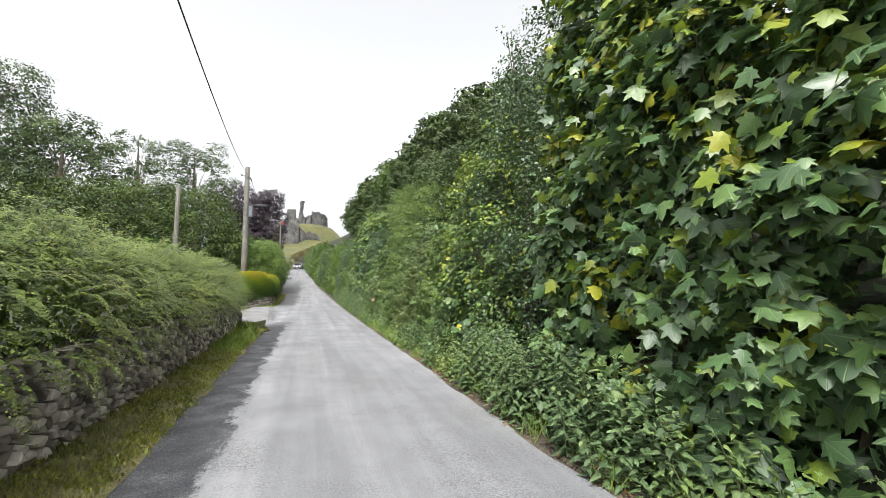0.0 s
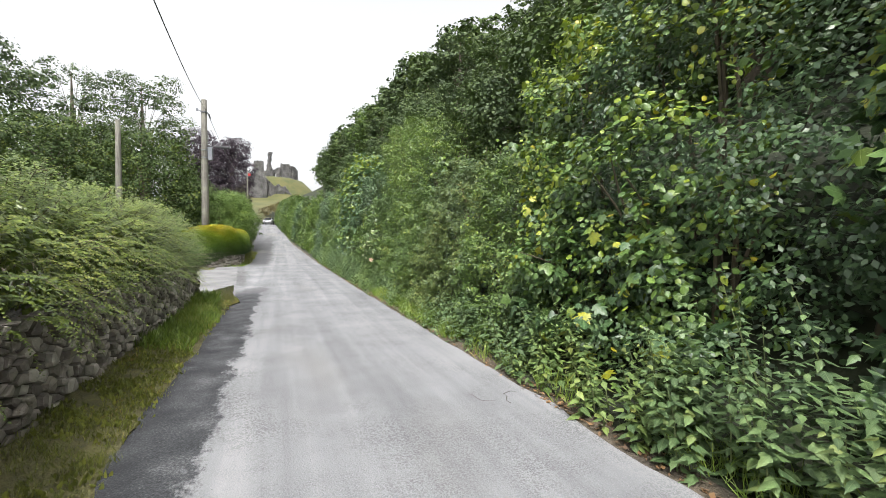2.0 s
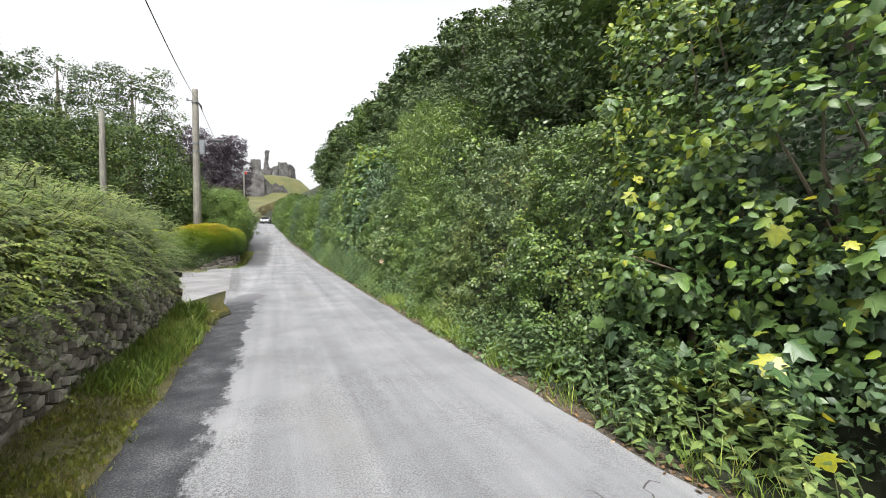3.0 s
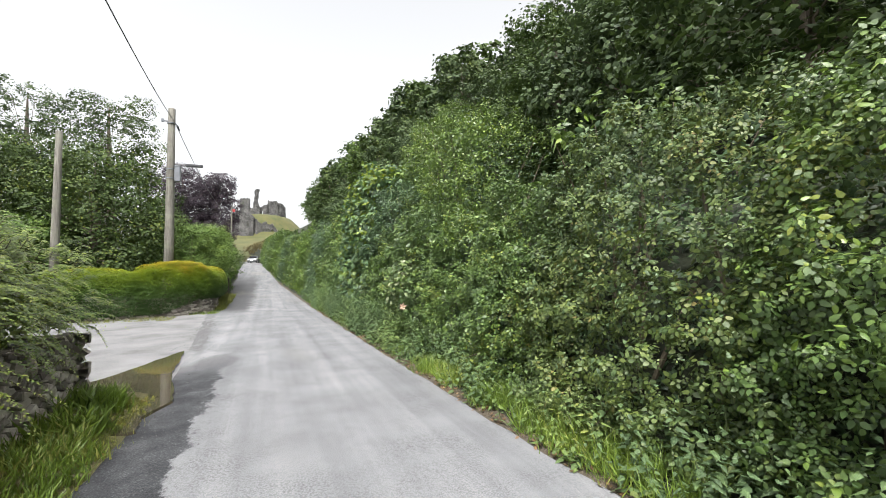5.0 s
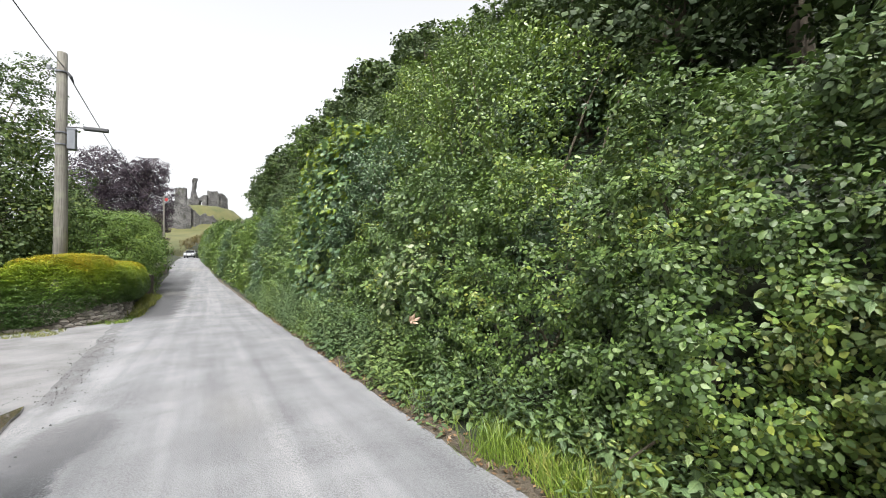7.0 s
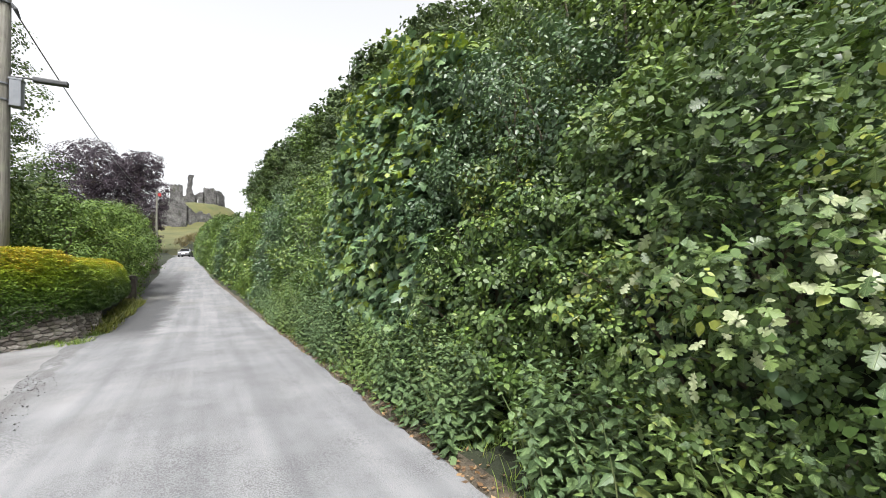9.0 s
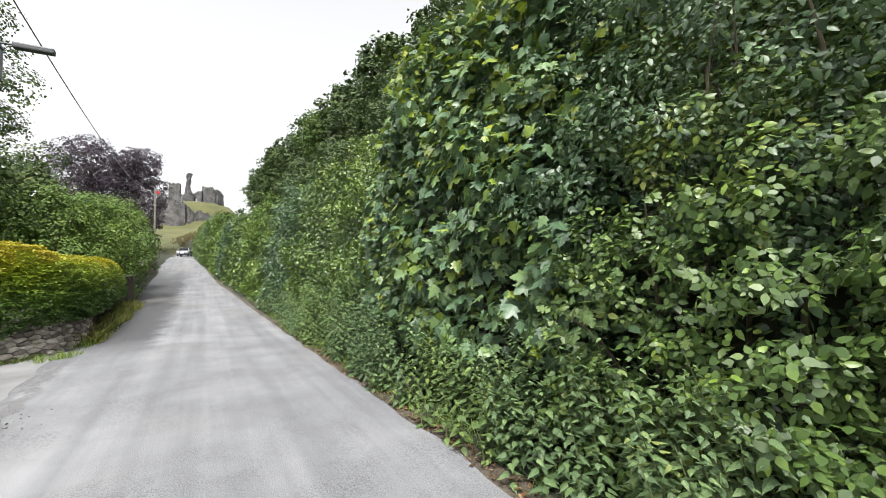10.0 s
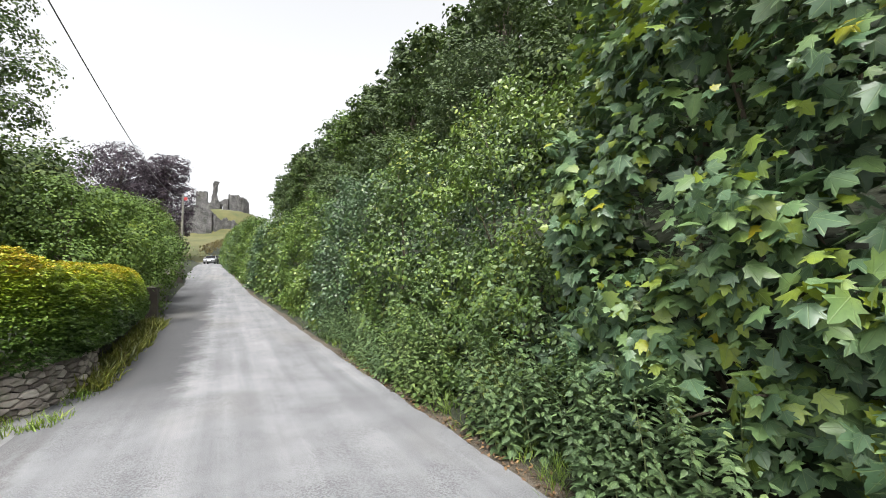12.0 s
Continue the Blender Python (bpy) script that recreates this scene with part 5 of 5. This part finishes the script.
def build_poles():
    p1 = pole((-7.55, 29.3, ground_z(-7.55, 29.3)), 7.45, 0.14, "weathered grey wooden pole standing behind the hedge")
    x, y = -3.72, 29.2
    top = 8.87
    g = road_z(y) + 0.3
    p2 = pole((x, y, g), top, 0.168, "weathered wooden telegraph pole with a lamp box and bracket")
    # cabinet and street lamp arm
    bm = bmesh.new()
    box(bm, (0.16, -0.13, 5.67 - g), (0.38, 0.13, 6.35 - g), 0.02)
    cab = part("control_box", bm, M_METAL, p2, "grey metal control box")
    bm = bmesh.new()
    box(bm, (0.14, -0.14, 6.31 - g), (0.40, 0.14, 6.36 - g), 0.01)
    part("lid", bm, M_METAL, cab)
    bm = bmesh.new()
    tube(bm, [(0.1, 0, 6.41 - g), (0.45, 0.02, 6.44 - g), (0.7, 0.03, 6.44 - g)], (0.025, 0.025, 0.022), 8)
    part("lamp_arm", bm, M_DARKMETAL, p2)
    bm = bmesh.new()
    box(bm, (0.55, -0.06, 6.37 - g), (1.22, 0.12, 6.49 - g), 0.03)
    part("lamp_head", bm, M_DARKMETAL, p2, "flat dark street lamp head")
    bm = bmesh.new()
    tube(bm, [(-0.32, 0, 8.30 - g), (0.02, 0, 8.30 - g)], (0.025, 0.025), 6)
    box(bm, (-0.38, -0.05, 8.25 - g), (-0.28, 0.05, 8.39 - g), 0.01)
    part("bracket", bm, M_METAL, p2)
    for z in (5.81, 6.20, 8.21):
        bm = bmesh.new()
        tube(bm, [(0, 0, z - g - 0.02), (0, 0, z - g + 0.02)], (0.175, 0.175), 12)
        part("strap", bm, M_METAL, p2)
    bm = bmesh.new()
    tube(bm, [(0.15, -0.06, 8.21 - g), (0.24, -0.08, 8.07 - g), (0.30, 0.0, 7.90 - g)], (0.03, 0.05, 0.02), 6)
    part("cable_clamp", bm, M_DARKMETAL, p2)
    x3, y3 = -5.4, 90
    p3 = pole((x3, y3, ground_z(x3, y3)), 14.2, 0.14, "distant wooden pole with a red pennant")
    bm = bmesh.new()
    box(bm, (0.14, -0.02, 13.4 - ground_z(x3, y3)), (0.55, 0.02, 13.85 - ground_z(x3, y3)), 0.01)
    part("pennant", bm, M_RED, p3, "small red pennant")
    p0 = pole((2.9, -45, ground_z(2.9, -45)), 8.4, 0.15, "wooden telegraph pole beside the lane")
    cable((x + 0.1, y - 0.1, 8.30), (2.9, -45, 8.2), 3.6, 0.012, "black overhead cable sagging above the lane")
    cable((x + 0.2, y + 0.05, 8.07), (x3, y3, 13.9), 1.6, 0.016, "black overhead cable running on along the lane")


# ---------------------------------------------------------------- castle and car


def ruin_wall(root, name, a, b, z0, tops, thick, seed, hole=None):
    """A ruined wall between two points in plan; tops: its broken skyline as heights at even steps. hole: a window as (from, to, sill, head)."""
    a, b = Vector((*a, 0)), Vector((*b, 0))
    d = (b - a).normalized()
    side = Vector((-d.y, d.x, 0)) * thick / 2
    bm = bmesh.new()
    n = (len(tops) - 1) * 9

    def skyline(s):
        f = s * (len(tops) - 1)
        i = min(int(f), len(tops) - 2)
        return tops[i] + (tops[i + 1] - tops[i]) * (f - i) + 0.7 * noise.noise((s * 7, seed * 3.7, 0)) + 0.45 * noise.noise((s * 23, seed * 3.7, 5))
    cols = []
    for i in range(n + 1):
        s = i / n
        p = a.lerp(b, s)
        wob = side * (1 + 0.08 * noise.noise((s * 9, seed, 2)))
        col = []
        for w in (wob, -wob):
            col.append([bm.verts.new(p + w * (1.0 + 0.22 * noise.noise((p.x * 0.8, p.y * 0.8, z * 0.8 + seed * 3.3))) + Vector((0, 0, z))) for z in np.linspace(z0, skyline(s), 7)])
        cols.append(col)
    for i in range(n):
        for f in (0, 1):
            for j in range(6):
                mid = (i + 0.5) / n
                if hole and hole[0] < mid < hole[1] and hole[2] <= j < hole[3]:
                    continue
                q = (cols[i][f][j], cols[i + 1][f][j], cols[i + 1][f][j + 1], cols[i][f][j + 1])
                bm.faces.new(q if f == 0 else q[::-1])
        bm.faces.new((cols[i][0][6], cols[i + 1][0][6], cols[i + 1][1][6], cols[i][1][6]))
        if hole:
            for j in (hole[2], hole[3]):
                if hole[0] < (i + 0.5) / n < hole[1]:
                    bm.faces.new((cols[i][0][j], cols[i + 1][0][j], cols[i + 1][1][j], cols[i][1][j]))
    for e in (0, n):
        for j in range(6):
            bm.faces.new((cols[e][0][j], cols[e][0][j + 1], cols[e][1][j + 1], cols[e][1][j]))
    bmesh.ops.recalc_face_normals(bm, faces=bm.faces[:])
    part(name, bm, M_RUIN, root)


def build_castle():
    # the motte
    v, f = [], []
    rings, n = [(0, 24.2), (7, 24.2), (10, 23.2), (13, 20.6), (16, 17.4), (19, 15.4), (26, 13.4), (45, 10.0), (75, 4.0)], 48
    for r, z in rings:
        for i in range(n):
            a = 2 * math.pi * i / n
            w = 1 + 0.06 * noise.noise((math.cos(a) * 2, math.sin(a) * 2, r * 0.1))
            v.append((-1 + math.cos(a) * r * w, 173 + math.sin(a) * r * w, z + 0.5 * noise.noise((math.cos(a) * 3, math.sin(a) * 3, r))))
    for j in range(len(rings) - 1):
        for i in range(n):
            f.append((j * n + i, j * n + (i + 1) % n, (j + 1) * n + (i + 1) % n, (j + 1) * n + i))
    me = raw_mesh("castle_mound", v, f)
    me.shade_smooth()
    tagged(mesh_object("castle_mound", me, M_MEADOW), "steep grassy castle mound, dry and yellowing", "mound", kind="structure")
    c = thing("castle_ruin", "ruined grey stone castle with a tall broken stack on a mound", "castle", at=(0, 0, 0))
    ruin_wall(c, "keep_wall", (-8.0, 169), (-5.0, 168.5), 23.6, (29.6, 29.8, 29.5), 1.6, 1)
    ruin_wall(c, "keep_wall", (-5.0, 168.5), (-3.7, 168.5), 23.6, (26.6, 25.8), 1.4, 2)
    bm = bmesh.new()
    rings = []
    for z, w, off in ((23.6, 1.5, 0), (25.5, 1.2, 0), (26.6, 1.0, -0.06), (27.5, 0.85, -0.1), (28.4, 0.78, -0.12), (29.3, 0.62, -0.02), (30.2, 0.68, 0.06), (31.0, 0.60, 0.14), (31.8, 0.66, 0.18), (32.6, 0.86, 0.28), (33.2, 0.72, 0.42)):
        ring = []
        for a in np.linspace(0, 2 * math.pi, 10, endpoint=False):
            k = 1 + 0.45 * noise.noise((math.cos(a) * 2.2, math.sin(a) * 2.2, z * 1.7))
            ring.append(bm.verts.new((-3.0 + off + math.cos(a) * w * k, 168.6 + math.sin(a) * 0.7 * k, z)))
        rings.append(ring)
    for r, q in zip(rings, rings[1:]):
        for k in range(10):
            bm.faces.new((r[k], r[(k + 1) % 10], q[(k + 1) % 10], q[k]))
    bm.faces.new(rings[-1])
    part("tall_stack", bm, M_RUIN, c, "tall broken stack of masonry")
    ruin_wall(c, "stack_footing", (-4.5, 168.2), (-1.6, 168.3), 23.4, (25.5, 27.6, 28.4, 26.6), 1.6, 9)
    ruin_wall(c, "keep_wall", (-1.9, 169), (0.9, 168), 23.0, (26.4, 27.3, 27.9), 1.6, 4, (0.2, 0.5, 2, 4))
    ruin_wall(c, "keep_tower", (0.9, 168), (4.0, 168.5), 22.6, (29.3, 29.4, 28.8), 2.2, 5)
    ruin_wall(c, "keep_tower", (4.0, 168.5), (5.9, 171), 22.6, (28.6, 28.2, 27.6), 2.2, 6)
    ruin_wall(c, "curtain_wall", (-9.8, 157.5), (-3.2, 156), 14.0, (22.2, 23.6, 23.2, 21.6), 2.5, 7)
    ruin_wall(c, "curtain_wall", (-3.2, 156), (-1.9, 157), 14.0, (21.0, 19.4), 2.2, 10)
    ruin_wall(c, "curtain_wall", (-1.9, 157), (4.6, 158.5), 13.8, (19.4, 20.4, 19.6, 19.8, 18.0, 16.2), 2.0, 8, (0.55, 0.68, 2, 4))


def build_car():
    at = Vector((-2.0, 100, road_z(100) + 0.03))
    root = thing("hatchback_car", "silver hatchback car parked where the lane bends", "car", at=at)
    root.rotation_euler = (0, 0, radians(-9))
    # half section in y and z, swept across with tumblehome
    prof = [(-1.95, 0.30), (-2.0, 0.55), (-1.9, 0.78), (-1.0, 0.95), (-0.35, 1.38), (0.5, 1.47), (1.35, 1.40), (1.85, 1.0), (1.95, 0.6), (1.9, 0.30)]
    bm = bmesh.new()
    rows = []
    for x, inset in ((-0.86, 0.1), (-0.80, 0.0), (0, -0.02), (0.80, 0.0), (0.86, 0.1)):
        rows.append([bm.verts.new((x * (0.80 if z > 1.1 else 1.0), y * (1 - inset * 0.3), z - (inset * 0.4 if z > 0.5 else 0))) for y, z in prof])
    for a, b in zip(rows, rows[1:]):
        for j in range(len(prof) - 1):
            bm.faces.new((a[j], a[j + 1], b[j + 1], b[j]))
    bm.faces.new(rows[0])
    bm.faces.new(rows[-1][::-1])
    bmesh.ops.recalc_face_normals(bm, faces=bm.faces[:])
    body = part("body", bm, M_PAINT, root, smooth=True)

    def panel(name, pts, mat, parent):
        bm = bmesh.new()
        bm.faces.new([bm.verts.new(p) for p in pts])
        bmesh.ops.solidify(bm, geom=bm.faces[:], thickness=0.01)
        return part(name, bm, mat, parent)
    panel("windscreen", [(-0.70, -1.0, 0.985), (0.70, -1.0, 0.985), (0.58, -0.40, 1.39), (-0.58, -0.40, 1.39)], M_GLASS, root)
    for s in (-1, 1):
        panel("side_window", [(s * 0.815, -0.6, 0.98), (s * 0.815, 1.3, 0.98), (s * 0.71, 1.1, 1.34), (s * 0.71, -0.2, 1.34)], M_GLASS, root)
        bm = bmesh.new()
        box(bm, (s * 0.62 - 0.17, -1.99, 0.62), (s * 0.62 + 0.17, -1.86, 0.78), 0.04)
        part("headlight", bm, M_LAMP, root)
        bm = bmesh.new()
        box(bm, (s * 0.93 - 0.1, -0.75, 0.95), (s * 0.93 + 0.1, -0.62, 1.08), 0.03)
        part("mirror", bm, M_PAINT, root)
        for y in (-1.25, 1.25):
            bm = bmesh.new()
            bmesh.ops.create_cone(bm, cap_ends=True, segments=20, radius1=0.31, radius2=0.31, depth=0.2, matrix=pose(s * 0.76, y, 0.31, 0, 90, 0))
            bmesh.ops.bevel(bm, geom=[e for e in bm.edges if len(e.link_faces) == 2 and e.calc_face_angle() > 1], offset=0.03, segments=2, affect="EDGES")
            wheel = part("wheel", bm, M_RUBBER, root)
            bm = bmesh.new()
            bmesh.ops.create_cone(bm, cap_ends=True, segments=14, radius1=0.2, radius2=0.18, depth=0.22, matrix=pose(s * 0.76, y, 0.31, 0, 90, 0))
            part("rim", bm, M_METAL, wheel)
    bm = bmesh.new()
    box(bm, (-0.45, -2.01, 0.42), (0.45, -1.9, 0.58), 0.02)
    part("grille", bm, M_RUBBER, root)
    bm = bmesh.new()
    box(bm, (-0.26, -2.03, 0.45), (0.26, -2.0, 0.55), 0.005)
    part("number_plate", bm, M_PLATE, root)


# ---------------------------------------------------------------- build


def withered_spray():
    bm = bmesh.new()
    rr = random.Random(3)
    for i in range(5):
        a = i * 1.3
        c = [Vector((0, 0, 0)), Vector((math.cos(a), math.sin(a), 0.3)) * 0.05, Vector((math.cos(a + 0.5), math.sin(a + 0.5), 0.9)) * 0.075, Vector((math.cos(a + 1.0), math.sin(a + 1.0), 0.2)) * 0.05]
        bm.faces.new([bm.verts.new(v + Vector((rr.uniform(-0.01, 0.01), 0, rr.uniform(-0.01, 0.01)))) for v in c])
    ob = part("withered_leaf", bm, M_WITHERED)
    ob.matrix_basis = pose(2.42, 15.80, 0.82, 60, -40, 20)
    tagged(ob, "withered pale pink leaf curled among the oak leaves", "leaf")


withered_spray()
build_ground()
build_road()
build_apron()
build_verges()
build_castle()
build_car()
build_poles()
plant_trees()
for i, (a, b) in enumerate(((-0.5, 1.5), (1.3, 4.6), (4.4, 7.6), (7.4, 10.6), (10.4, 13.95))):
    cotoneaster(a, b, 400 + i)
for i, x in enumerate((-2.55, -4.0)):
    over = cotoneaster(10.9, 12.6, 410 + i)
    over.matrix_basis = pose(x - 0.75, 13.05, 0.84, 0, 0, 90)
for i, (a, b, h) in enumerate(((-0.5, 3.2, 1.25), (2.0, 5.7, 1.42), (4.7, 9.4, 1.72), (8.0, 12.2, 1.5), (11.0, 15.4, 1.45))):
    trimmed_hedge(a, b, 420 + i, h)
hedgerow()
build_far_wall()
build_left_wall()
